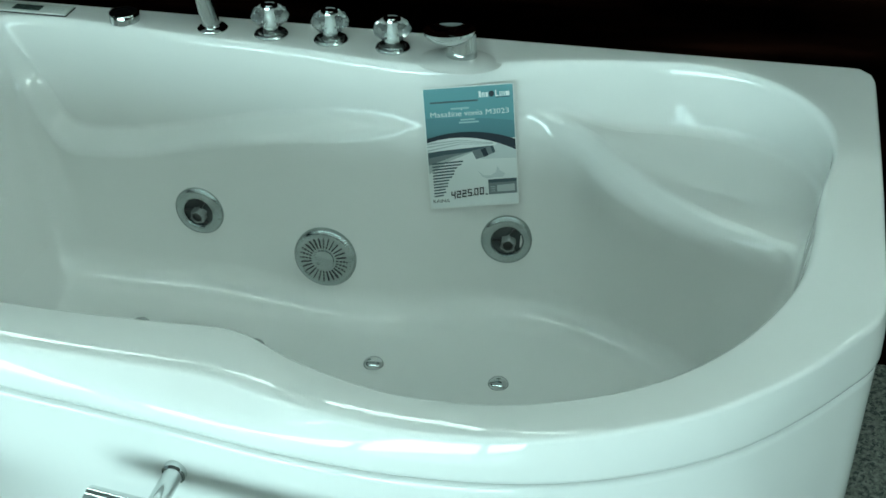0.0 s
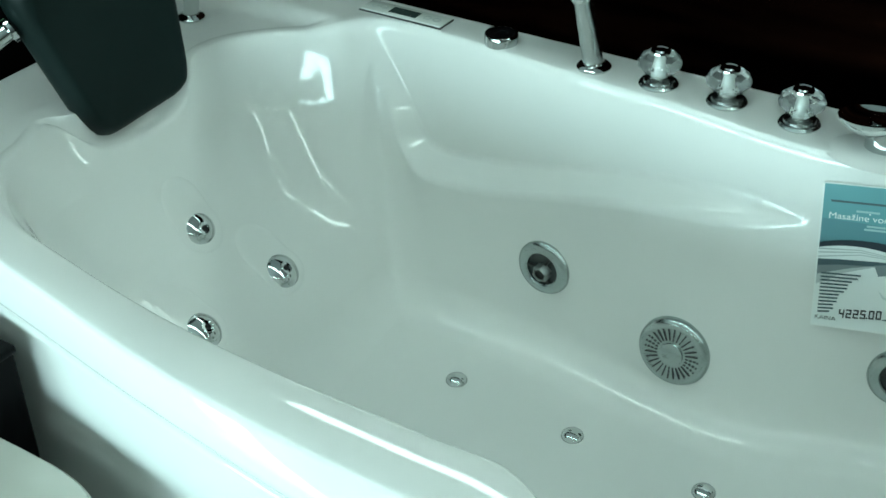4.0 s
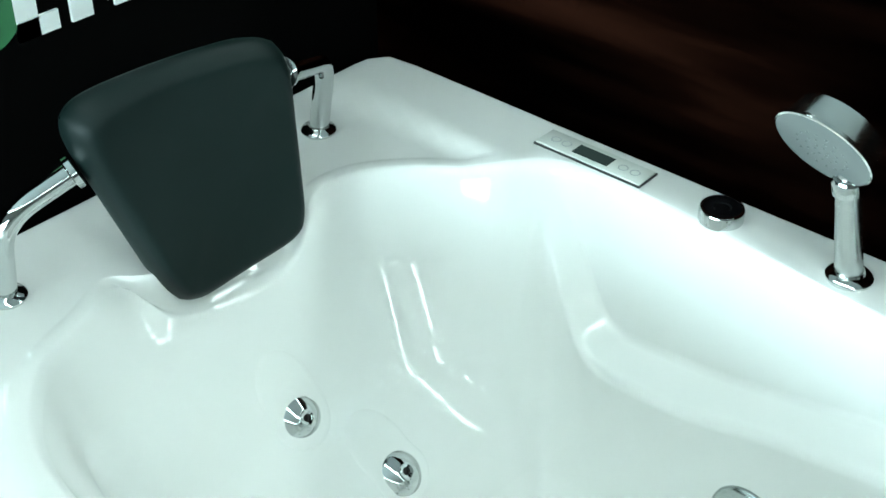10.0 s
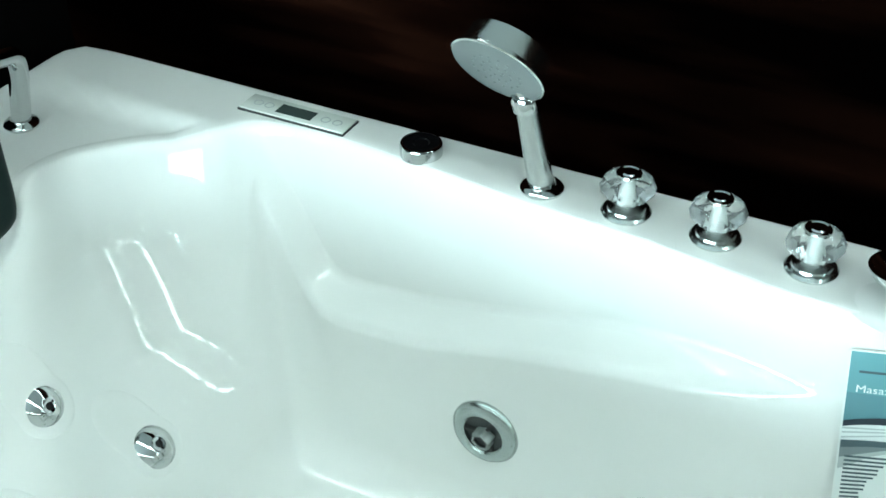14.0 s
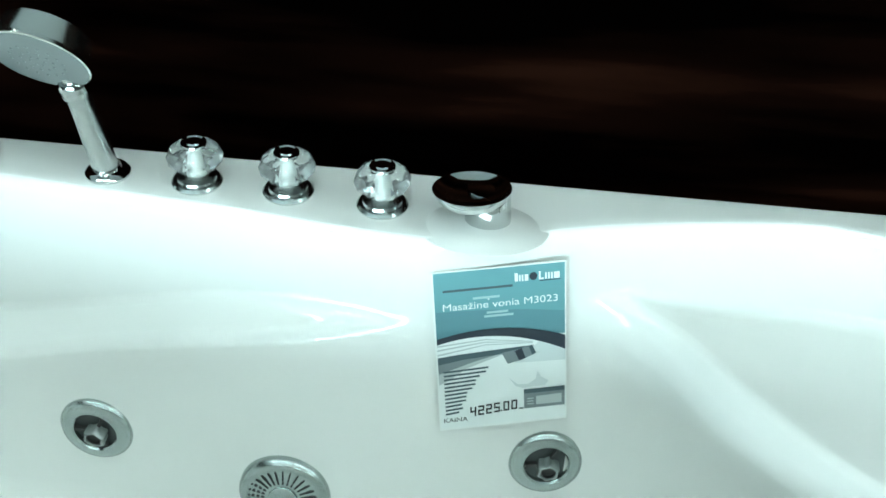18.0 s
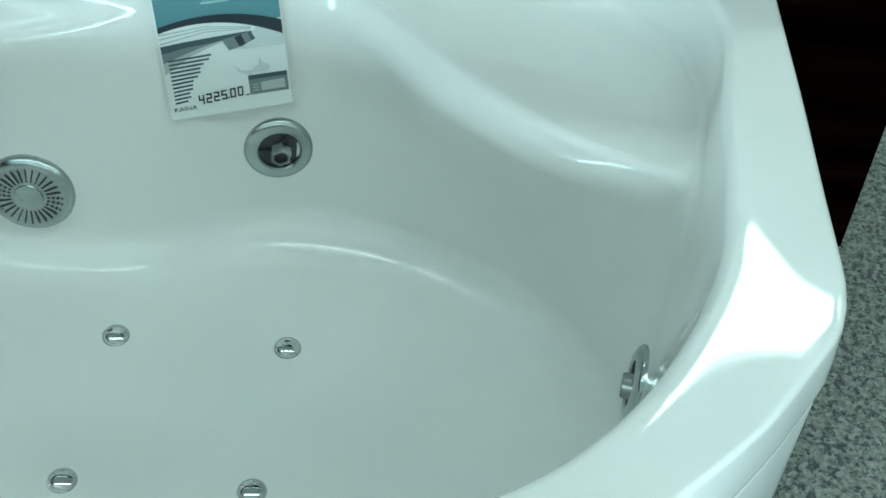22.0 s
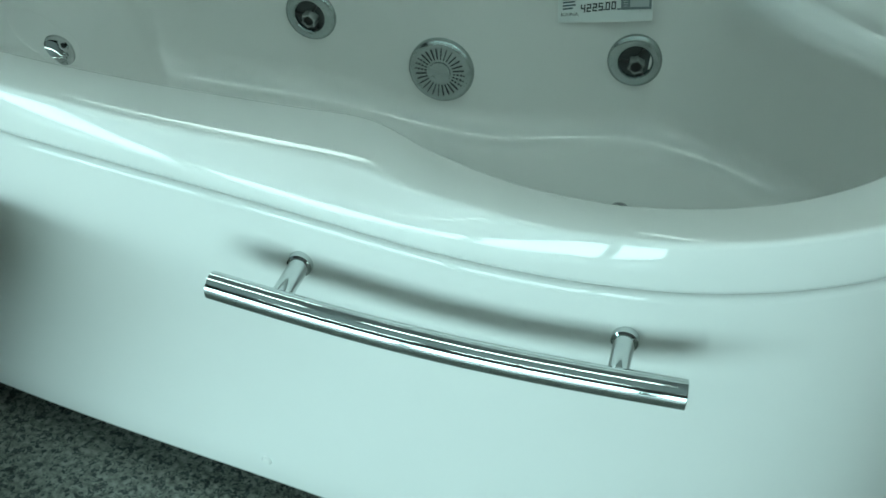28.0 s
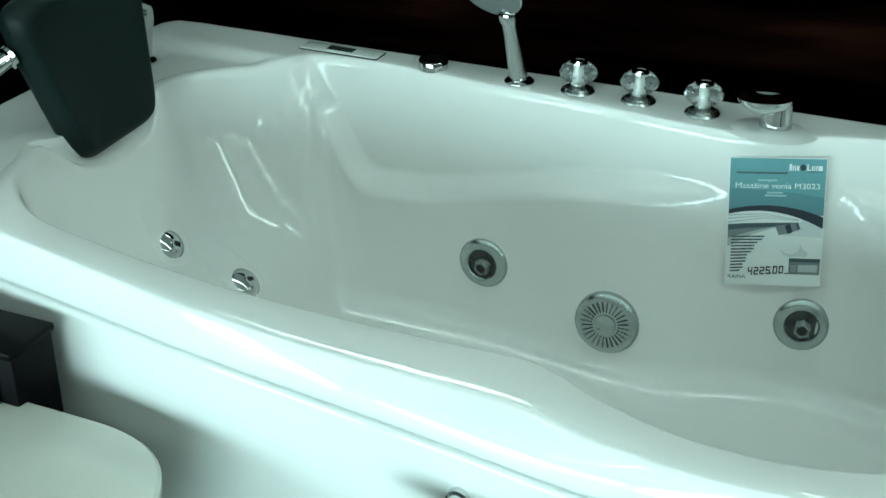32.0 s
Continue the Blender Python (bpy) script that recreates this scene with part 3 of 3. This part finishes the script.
def back_jet(place):
    p, n = on_shell(place)
    n = over(n, Vector((1, 0, 0.5)))
    m = facing(p, n)
    dome = [(0.0048, 0.0098), (0.0052, 0.0116), (0.0082, 0.0120), (0.0090, 0.0110), (0.0098, 0.0112)] + [(r, 0.0122 - 0.038 + math.sqrt(0.038 ** 2 - r * r)) for r in (0.012, 0.015, 0.018, 0.021, 0.024, 0.0265, 0.029)] + [(0.029, -0.012)]
    j = part("back_jet", turned(dome, 48, m), chrome, tub, "small domed chrome back jet")
    part("bore", turned(((0.0, 0.006), (0.0048, 0.006), (0.0050, 0.0105)), 20, m), dark_hole, j, "dark jet bore")
    # teardrop moulding round the jet
    rings = []
    for share, lift in ((0.55, 0.0010), (0.86, 0.0010), (0.95, 0.0005), (1.03, -0.0012)):
        line = []
        for k in range(48):
            a = 2 * math.pi * k / 48
            r = share * (0.041 + 0.058 * max(0.0, math.cos(a + 0.18)) ** 4)
            q, qn = on_shell(m @ Vector((r * math.sin(a), r * math.cos(a), 0)))
            line.append(q + over(qn, n) * lift)
        rings.append(line)
    bm = bmesh.new()
    rings = [[bm.verts.new(q) for q in line] for line in rings]
    for a, b in zip(rings, rings[1:]):
        for k in range(48):
            bm.faces.new((a[k], a[(k + 1) % 48], b[(k + 1) % 48], b[k]))
    part("moulding", bm, acrylic, j, "white teardrop moulding")


back_jet((0.258, -0.421, 0.366))
back_jet((0.340, -0.346, 0.267))
back_jet((0.372, -0.530, 0.305))

for x, y in ((0.644, -0.300), (0.858, -0.3195), (1.0685, -0.3275), (1.281, -0.3385), (1.046, -0.545), (1.258, -0.552), (0.83, -0.53), (0.62, -0.51)):
    part("air_jet", turned(((0.0, 0.0095), (0.007, 0.009), (0.013, 0.0065), (0.0168, 0.0025), (0.0178, -0.002)), 28, Matrix.Translation((x, y, 0.148))), chrome, tub, "chrome dome air jet")

# ---- deck fittings ----
ctrl = part("control_panel", box(0.312, -0.0505, 0.600, 0.465, -0.014, 0.6045, 0.0006), panel_glass, tub, "glass touch control panel")
part("edge", box(0.3105, -0.0525, 0.6000, 0.4665, -0.0125, 0.6025), dark_hole, ctrl, "black gasket", smooth=False)
part("display", box(0.361, -0.043, 0.6040, 0.413, -0.022, 0.6049), screen, ctrl, "dark liquid crystal display", smooth=False)
for x in (0.330, 0.346, 0.430, 0.447):
    part("touch_key", turned(((0.0050, 0.0), (0.0054, 0.0005), (0.0064, 0.0005), (0.0068, 0.0)), 24, Matrix.Translation((x, -0.032, 0.6045))), grey_plastic, ctrl)
at = Matrix.Translation((0.571, -0.042, 0.600)) @ Matrix.Diagonal((1, 1, 0.66, 1))
b = part("air_button", turned(((0.0262, -0.002), (0.0262, 0.020), (0.0250, 0.0235), (0.0225, 0.024)), 40, at), chrome, tub, "chrome push button collar")
part("push_cap", turned(((0.0, 0.0215), (0.009, 0.0215), (0.0105, 0.0235), (0.013, 0.0235), (0.019, 0.0225), (0.0225, 0.0238)), 40, at), black_gloss, b, "black dished cap")


def knob(x, y):
    at = Matrix.Translation((x, y + 0.008, 0.600)) @ Matrix.Diagonal((1, 1, 0.81, 1))
    k = part("tap_knob", turned(((0.0285, -0.001), (0.0288, 0.003), (0.0265, 0.0065), (0.0225, 0.0075), (0.0215, 0.0105), (0.0160, 0.0125), (0.0125, 0.0165), (0.0120, 0.022), (0.0, 0.022)), 40, at), satin_chrome, tub, "stepped chrome tap base")
    # faceted crystal with flat-cut sides
    bm = bmesh.new()
    ringz = ((0.0125, 0.021, 0), (0.0235, 0.0265, 0.5), (0.0310, 0.0365, 0), (0.0320, 0.0430, 0.5), (0.0275, 0.0545, 0), (0.0175, 0.0625, 0.5))
    ringv = [[bm.verts.new((r * math.cos(2 * math.pi * (j + o) / 10), r * math.sin(2 * math.pi * (j + o) / 10), z)) for j in range(10)] for r, z, o in ringz]
    for (lo, (_, _, o)), hi in zip(zip(ringv, ringz), ringv[1:]):
        for j in range(10):
            i = (j + 1) % 10
            if o == 0:
                bm.faces.new((lo[j], lo[i], hi[j]))
                bm.faces.new((lo[i], hi[i], hi[j]))
            else:
                bm.faces.new((lo[j], hi[i], hi[j]))
                bm.faces.new((lo[j], lo[i], hi[i]))
    bm.faces.new(ringv[0][::-1])
    bm.faces.new(ringv[-1])
    bm.transform(at)
    part("crystal", bm, crystal, k, "clear faceted crystal handle", smooth=False)
    part("cap", turned(((0.0150, 0.0625), (0.0145, 0.0650), (0.0125, 0.0660), (0.0110, 0.0645), (0.0090, 0.0645), (0.0075, 0.0665), (0.0, 0.0675)), 32, at), chrome, k)
    part("stem", turned(((0.0075, 0.0225), (0.0070, 0.030), (0.0058, 0.045), (0.0065, 0.0600), (0.0, 0.0602)), 20, at), stem_white, k, "pale core")


for x, y in ((0.837, -0.059), (0.942, -0.0625), (1.050, -0.073)):
    knob(x, y)

# waterfall spout: a flattened column with a tilted dish
sp = part("spout", turned(((0.0245, -0.002), (0.0240, 0.012), (0.0225, 0.035), (0.0225, 0.044), (0.0, 0.046)), 40, pose(1.168, -0.078, 0.6) @ Matrix.Diagonal((1.05, 0.85, 1, 1))), chrome, tub, "chrome waterfall spout column")
dish = pose(1.151, -0.097, 0.646, -7, -3, 0) @ Matrix.Scale(0.92, 4)
part("dish", turned(((0.0, -0.016), (0.026, -0.0130), (0.0390, -0.0045), (0.0452, 0.0055), (0.0458, 0.0078), (0.0462, 0.0090), (0.0445, 0.0090), (0.0380, 0.0035), (0.0260, -0.0020), (0.0, -0.0045)), 56, dish), chrome, sp, "round dished chrome lip")
part("pad", turned(((0.056, -0.0012), (0.049, 0.0004), (0.041, 0.0022), (0.033, 0.0036), (0.026, 0.0042), (0.0, 0.0042)), 56, pose(1.163, -0.086, 0.5995) @ Matrix.Diagonal((1.3, 0.95, 1, 1))), acrylic, sp, "white raised pad")

shower = thing("hand_shower", "round chrome hand shower standing in its deck socket", "hand shower", at=(0.733, -0.0490, 0.6))
part("socket_ring", turned(((0.0255, -0.001), (0.0258, 0.003), (0.0225, 0.0065), (0.0165, 0.0085), (0.0150, 0.012)), 40), chrome, shower)
neck = Vector((-0.0165, -0.014, 0.112))
part("handle", tube([neck * s for s in np.linspace(0.02, 1, 9)], [0.0150, 0.0152, 0.0150, 0.0146, 0.0142, 0.0140, 0.0138, 0.0136, 0.0134], 28), satin_light, shower, "brushed chrome handle")
part("ring", turned(((0.0137, -0.004), (0.0165, -0.003), (0.0172, 0.002), (0.0172, 0.012), (0.0150, 0.016), (0.0, 0.017)), 28, facing(neck, neck)), chrome, shower)
head_c = Vector((0.693, -0.091, 0.764)) - Vector((0.733, -0.049, 0.6))
face_n = Vector((-0.11, -0.83, -0.55))
hm = facing(head_c, face_n)
part("neck", tube([neck, neck + Vector((-0.001, -0.002, 0.010)), neck * 0.55 + (head_c - face_n.normalized() * 0.016) * 0.45 + Vector((0.004, 0.006, 0.006))], [0.0125, 0.0115, 0.0120], 20), chrome, shower)
hd = part("head", turned(((0.0, -0.033), (0.0455, -0.033), (0.0475, -0.0315), (0.0515, -0.0050), (0.0550, -0.0040), (0.0565, 0.001), (0.0545, 0.002)), 64, hm), blurred_chrome, shower, "chrome drum head")
part("face_plate", turned(((0.0, 0.0030), (0.050, 0.0028), (0.0548, 0.0016)), 56, hm), spray_grey, hd, "grey spray face")
for rr, cnt in ((0.008, 6), (0.018, 11), (0.029, 16)):
    for k in range(cnt):
        a = 2 * math.pi * k / cnt
        part("spray_nozzle", turned(((0.0020, 0.0028), (0.0015, 0.0038), (0.0, 0.0039)), 6, hm @ Matrix.Translation((rr * math.cos(a), rr * math.sin(a), 0))), spray_grey, hd)

# ---- headrest ----
# cushion corners, seen from the tub: low near the front, low near the wall, top near the wall, top near the front
C00, C10, C11, C01 = (Vector(c) - Vector((0.010, 0.003, 0.0)) for c in ((0.168, -0.505, 0.526), (0.178, -0.318, 0.543), (0.172, -0.318, 0.812), (0.126, -0.598, 0.808)))
bm = bmesh.new()
GN = 52
grid = {}
fwd = (C10 - C00).cross(C01 - C00).normalized()
fwd = over(fwd, Vector((1, 0, 0)))
for side in (1, -1):
    for i in range(GN + 1):
        for j in range(GN + 1):
            a, b = 2 * i / GN - 1, 2 * j / GN - 1
            # squircle outline and pillow thickness
            k = (abs(a) ** 7 + abs(b) ** 7) ** (1 / 7)
            m_ = max(abs(a), abs(b))
            f = m_ / k if k > 0 else 1
            u, v = 0.5 + 0.5 * a * f, 0.5 + 0.5 * b * f
            base = C00 * (1 - u) * (1 - v) + C10 * u * (1 - v) + C11 * u * v + C01 * (1 - u) * v
            edge = min(1.0, max(0.0, (1 - m_) / 0.12))
            thick = edge ** 0.8 * (1 - 0.12 * edge) + 0.12 * edge
            base += (C01 - C00).normalized() * (0.010 * max(0.0, b) * (1 - a * a))
            if side > 0:
                # a firm front face with rounded borders and a slight hollow
                d = thick * (0.032 - 0.007 * (1 - b * b) * (1 - a * a) + 0.004 * a * a)
            else:
                d = -(max(0.0, 1 - m_ ** 5) ** 0.5) * 0.030
            key = (side if m_ < 1 - 1e-9 else 0, i, j)
            if key not in grid:
                grid[key] = bm.verts.new(base + fwd * d)


def gv(side, i, j):
    return grid.get((0, i, j)) or grid[(side, i, j)]


for side in (1, -1):
    for i in range(GN):
        for j in range(GN):
            bm.faces.new((gv(side, i, j), gv(side, i + 1, j), gv(side, i + 1, j + 1), gv(side, i, j + 1)))
for _ in range(3):
    bmesh.ops.smooth_vert(bm, verts=bm.verts[:], factor=0.5, use_axis_x=True, use_axis_y=True, use_axis_z=True)
rest = part("headrest", bm, leather, tub, "dark grey padded vinyl headrest cushion")
for y, end in ((-0.1925, Vector((0.155, -0.322, 0.750))), (-0.655, Vector((0.120, -0.573, 0.730)))):
    foot_at = on_shell((0.076, y, 0.600))[0]
    s = 1 if y > -0.4 else -1
    bend = Vector((0.094, y, 0.695))
    pts = [foot_at, foot_at.lerp(bend, 0.3), foot_at.lerp(bend, 0.62)]
    p0, p2 = pts[-1], bend + (end - bend).normalized() * 0.040
    for q in np.linspace(0.1, 1, 10):
        pts.append(p0 * (1 - q) ** 2 + bend * 2 * q * (1 - q) + p2 * q * q)
    pts.append(end)
    arm = part("arm", tube(pts, 0.0128, 20), chrome, rest, "bent chrome headrest arm")
    part("flange", turned(((0.0225, -0.001), (0.0230, 0.002), (0.0205, 0.005), (0.0150, 0.0065), (0.0128, 0.009)), 32, Matrix.Translation(foot_at)), chrome, arm)
    part("collar", turned(((0.0130, -0.006), (0.0190, -0.004), (0.0190, 0.002), (0.0130, 0.004)), 28, facing(end.lerp(bend, 0.06), bend - end)), chrome, arm)

# ---- price sheet ----
PTL, PTR, PBL = Vector((1.1210, -0.1270, 0.5660)), Vector((1.2630, -0.0940, 0.5750)), Vector((1.1310, -0.1535, 0.3545))
ex, ey = (PTR - PTL).normalized(), (PTL - PBL).normalized()
ez = ex.cross(ey).normalized()
ey = ez.cross(ex)
sheet_m = Matrix((ex, ey, ez)).transposed().to_4x4()
sheet_m.translation = PBL + ez * 0.004
SW, SH = 0.148, 0.212
sheet = tagged(mesh_object("price_sheet", box(0, 0, -0.0006, SW, SH, 0.0), paper, smooth=False), "teal and white printed price sheet leaning on the tub wall", "price sheet")
sheet.matrix_world = sheet_m


def printed(name, points, mat, level=1, label=""):
    """A flat printed patch on the sheet, in shares of its width and height from the top left."""
    bm = bmesh.new()
    bm.faces.new([bm.verts.new((x * SW, (1 - y) * SH, 0.00012 * level)) for x, y in points])
    return part(name, bm, mat, sheet, label, smooth=False)


def quad(x0, y0, x1, y1):
    return ((x0, y0), (x0, y1), (x1, y1), (x1, y0))


def lettered(name, body, x, y, size, mat, width=0.0, spacing=1.0):
    cu = bpy.data.curves.new(name, "FONT")
    cu.body, cu.size, cu.space_character = body, size, spacing
    ob = new(name, cu)
    bpy.context.view_layer.update()
    me = bpy.data.meshes.new_from_object(ob.evaluated_get(bpy.context.evaluated_depsgraph_get()))
    scene.collection.objects.unlink(ob)
    bpy.data.objects.remove(ob)
    xs = [v.co.x for v in me.vertices]
    k = width / (max(xs) - min(xs)) if width and xs else 1
    for v in me.vertices:
        v.co = (x * SW + (v.co.x - min(xs)) * k, (1 - y) * SH + v.co.y, 0.0007)
    me.materials.clear()
    me.materials.append(mat)
    t = new(name, me)
    t.parent = sheet
    return t


LX0, LX1 = 0.014, 0.990
printed("teal_header", quad(LX0, 0.008, LX1, 0.44), ink_teal, 1, "teal printed header")
printed("header_shade", ((LX0, 0.24), (LX0, 0.44), (LX1, 0.44), (LX1, 0.30), (0.70, 0.27), (0.35, 0.25)), ink_teal_deep, 2)
for x0, x1, y0 in ((0.615, 0.640, 0.048), (0.648, 0.660, 0.060), (0.668, 0.680, 0.060), (0.690, 0.716, 0.060), (0.795, 0.808, 0.048), (0.808, 0.832, 0.088), (0.842, 0.854, 0.060), (0.864, 0.876, 0.060), (0.886, 0.898, 0.060), (0.908, 0.950, 0.060)):
    printed("logo_bar", quad(x0, y0, x1, 0.098), ink_white, 4)
printed("logo_dot", [(0.754 + 0.030 * math.cos(2 * math.pi * k / 16), 0.074 - 0.024 * math.sin(2 * math.pi * k / 16)) for k in range(16)], ink_dark, 5)
printed("logo_tail", quad(0.80, 0.102, 0.955, 0.107), ink_dark, 5)
for y, x0, x1, m_ in ((0.112, 0.08, 0.60, ink_slate), (0.168, 0.30, 0.50, ink_pale_teal), (0.262, 0.40, 0.56, ink_pale_teal), (0.284, 0.38, 0.60, ink_pale_teal)):
    printed("text_bar", quad(x0, y, x1, y + 0.014), m_, 3)
lettered("title_text", "Masažine vonia M3023", 0.075, 0.236, 0.0128, ink_white, width=0.86 * SW)
printed("title_dot", quad(0.4115, 0.1835, 0.4225, 0.1910), ink_white, 5)


def band(name, top, low, mat, level, label=""):
    xs = np.linspace(0, 1, 17)
    return printed(name, [(LX0 + (LX1 - LX0) * x, top(x)) for x in xs][::-1] + [(LX0 + (LX1 - LX0) * x, low(x)) for x in xs], mat, level, label)


printed("white_lower", quad(LX0, 0.44, LX1, 0.985), ink_white, 2, "white printed lower half")
# the picture of a tap: dark arc, pale spout with streaks, nozzle, soft shades
for n, (top, low, m_) in enumerate(((0.47, 0.52, ink_mist), (0.50, 0.56, ink_pale), (0.555, 0.60, ink_mist))):
    printed("sky_shade", ((0.62, top), (0.60, low), (LX1, low + 0.01), (LX1, top - 0.02)), m_, 3 + n)
printed("left_shade", ((LX0, 0.53), (LX0, 0.70), (0.10, 0.67), (0.22, 0.61), (0.40, 0.565), (0.55, 0.53)), ink_pale, 3, "grey printed shade")
printed("left_shade", ((LX0, 0.53), (LX0, 0.63), (0.12, 0.605), (0.30, 0.565), (0.48, 0.535)), ink_grey, 4)
band("pale_spout", lambda x: 0.41 - 0.20 * x + 0.27 * x * x, lambda x: 0.545 - 0.06 * x, ink_white, 6, "pale printed tap body")
printed("right_shade", ((0.80, 0.47), (0.70, 0.535), (LX1, 0.56), (LX1, 0.455)), ink_mist, 7)
for n, (a, b, c) in enumerate(((0.445, 0.430, 0.470), (0.470, 0.445, 0.474), (0.500, 0.462, 0.478))):
    printed("streak", ((LX0, a), (LX0, a + 0.010), (0.38, b + 0.006), (0.74, c + 0.004), (0.74, c), (0.38, b)), ink_pale, 8 + n)
band("dark_arc", lambda x: 0.405 - 0.19 * x + 0.235 * x * x, lambda x: 0.440 - 0.185 * x + 0.285 * x * x, ink_dark, 11, "dark printed arc")
printed("under_arc", ((LX0, 0.520), (LX0, 0.566), (0.20, 0.546), (0.48, 0.533), (0.66, 0.520), (0.75, 0.494), (0.62, 0.497), (0.40, 0.503), (0.18, 0.510)), ink_slate, 12, "dark printed tap edge")
printed("spout_print", ((0.50, 0.525), (0.545, 0.598), (0.66, 0.580), (0.765, 0.545), (0.735, 0.492), (0.62, 0.512)), ink_grey, 13)
printed("spout_shadow", ((0.60, 0.522), (0.635, 0.585), (0.685, 0.572), (0.655, 0.506)), ink_dark, 14)
printed("spout_shadow", ((0.71, 0.500), (0.735, 0.556), (0.765, 0.545), (0.735, 0.492)), ink_slate, 14)
printed("splash", ((0.555, 0.695), (0.62, 0.74), (0.70, 0.745), (0.76, 0.715), (0.775, 0.665), (0.80, 0.705), (0.86, 0.735), (0.83, 0.765), (0.74, 0.762), (0.66, 0.770), (0.60, 0.750)), ink_mist, 5)
for k, w in enumerate((0.345, 0.325, 0.275, 0.245, 0.240, 0.215, 0.175, 0.165, 0.160, 0.130, 0.135, 0.105)):
    printed("text_bar", ((0.052, 0.612 + 0.0250 * k), (0.052, 0.624 + 0.0250 * k), (0.052 + w, 0.616 + 0.0250 * k), (0.052 + w, 0.604 + 0.0250 * k)), ink_slate, 6)
printed("detail_box", quad(0.665, 0.778, 0.985, 0.905), ink_grey, 5, "grey printed inset")
printed("detail_band", quad(0.665, 0.778, 0.985, 0.806), ink_slate, 6)
printed("detail_tub", ((0.76, 0.83), (0.76, 0.885), (0.96, 0.885), (0.96, 0.825)), ink_pale, 6)
for y in (0.838, 0.856, 0.874):
    printed("detail_line", quad(0.69, y, 0.74, y + 0.006), ink_pale, 7)
lettered("price_word", "KAINA", 0.035, 0.948, 0.0088, ink_black, width=0.185 * SW)
printed("currency_mark", quad(0.625, 0.895, 0.66, 0.905), ink_slate, 6)
SEGMENTS = {"4": "bcfg", "2": "abged", "5": "afgcd", "0": "abcdef"}


def digit(ch, x, y, w, h):
    t_, k = 0.011, 0.30 * h
    bars = {"a": quad(x, y - h, x + w, y - h + t_), "d": quad(x, y - t_, x + w, y), "g": quad(x, y - h / 2 - t_ / 2, x + w, y - h / 2 + t_ / 2), "f": quad(x, y - h, x + 0.012, y - h / 2), "b": quad(x + w - 0.012, y - h, x + w, y - h / 2),
            "e": quad(x, y - h / 2, x + 0.012, y), "c": quad(x + w - 0.012, y - h / 2, x + w, y)}
    for n, s_ in enumerate(SEGMENTS[ch]):
        printed("digit_bar", [(px + 0.06 * (y - py), py) for px, py in bars[s_]], ink_black, 6 + n)


for n, (ch, x) in enumerate(zip("422500", (0.240, 0.302, 0.364, 0.426, 0.500, 0.562))):
    digit(ch, x, 0.921 - 0.02 * n / 5, 0.047, 0.062)
printed("digit_point", quad(0.480, 0.895, 0.492, 0.908), ink_black, 6)

# ---- wall sign ----
sign = thing("wall_sign", "white flat sign shapes with green disc on black wall", "sign", at=(-0.035, -0.42, 0.80))
for y0, y1, z0, z1 in ((-0.100, -0.073, 0.0, 0.15), (-0.100, -0.048, 0.0, 0.022), (-0.032, -0.004, 0.0, 0.15), (0.016, 0.040, 0.010, 0.15), (0.026, 0.070, 0.0, 0.022), (0.062, 0.086, 0.004, 0.15)):
    part("letter_bar", box(0.0, y0, z0, 0.004, y1, z1), letter_white, sign, smooth=False)
part("disc", turned(((0.0, 0.003), (0.045, 0.003), (0.045, 0.0)), 32, pose(0, -0.135, 0.045, 0, 90, 0)), letter_green, sign, "green round disc")

# ---- toilet and cabinet beside the tub ----
wc = thing("toilet", "cream ceramic toilet with closed rounded lid", "toilet", at=(0.40, -1.168, 0.0))


def bowl_outline(grow, shrink=1.0):
    pts = []
    for k in range(41):
        a = -math.pi / 2 + math.pi * k / 40
        c, s = math.cos(a), math.sin(a)
        pts.append((0.06 + (0.213 * shrink + grow) * c ** 0.62, (0.230 * shrink + grow) * math.copysign(abs(s) ** 0.80, s)))
    return pts + [(-0.26, (0.230 * shrink + grow)), (-0.30, 0.18), (-0.30, -0.18), (-0.26, -(0.230 * shrink + grow))]


def slab(levels, mat, name, parent, label=""):
    bm = bmesh.new()
    rings = [[bm.verts.new((x, y, z)) for x, y in bowl_outline(g, s)] for g, s, z in levels]
    n = len(rings[0])
    for a, b in zip(rings, rings[1:]):
        for k in range(n):
            bm.faces.new((a[k], a[(k + 1) % n], b[(k + 1) % n], b[k]))
    bm.faces.new(rings[0][::-1])
    bm.faces.new(rings[-1])
    return part(name, bm, mat, parent, label)


slab(((-0.004, 1, 0.400), (0.0, 1, 0.403), (0.0, 1, 0.413), (-0.004, 1, 0.418), (-0.014, 1, 0.420)), ceramic, "lid", wc, "flat closed lid")
slab(((-0.008, 1, 0.382), (-0.004, 1, 0.385), (-0.004, 1, 0.394), (-0.010, 1, 0.398)), ceramic, "seat", wc)
slab(((-0.06, 0.62, 0.0), (-0.06, 0.60, 0.12), (-0.03, 0.75, 0.24), (-0.012, 0.95, 0.33), (-0.006, 1, 0.36), (-0.012, 1, 0.380)), ceramic, "bowl", wc)

cab = thing("cabinet", "low black glossy cabinet standing by the bathtub", "cabinet", at=(0.20, -0.93, 0.0))
part("body", box(-0.20, -0.028, 0.0, 0.192, 0.053, 0.492, 0.004), black_gloss, cab)
part("top", box(-0.20, -0.034, 0.492, 0.196, 0.055, 0.503, 0.003), black_gloss, cab)
part("door", box(-0.195, -0.040, 0.04, 0.165, -0.029, 0.455, 0.002), blue_grey, cab, "blue-grey glass door front")
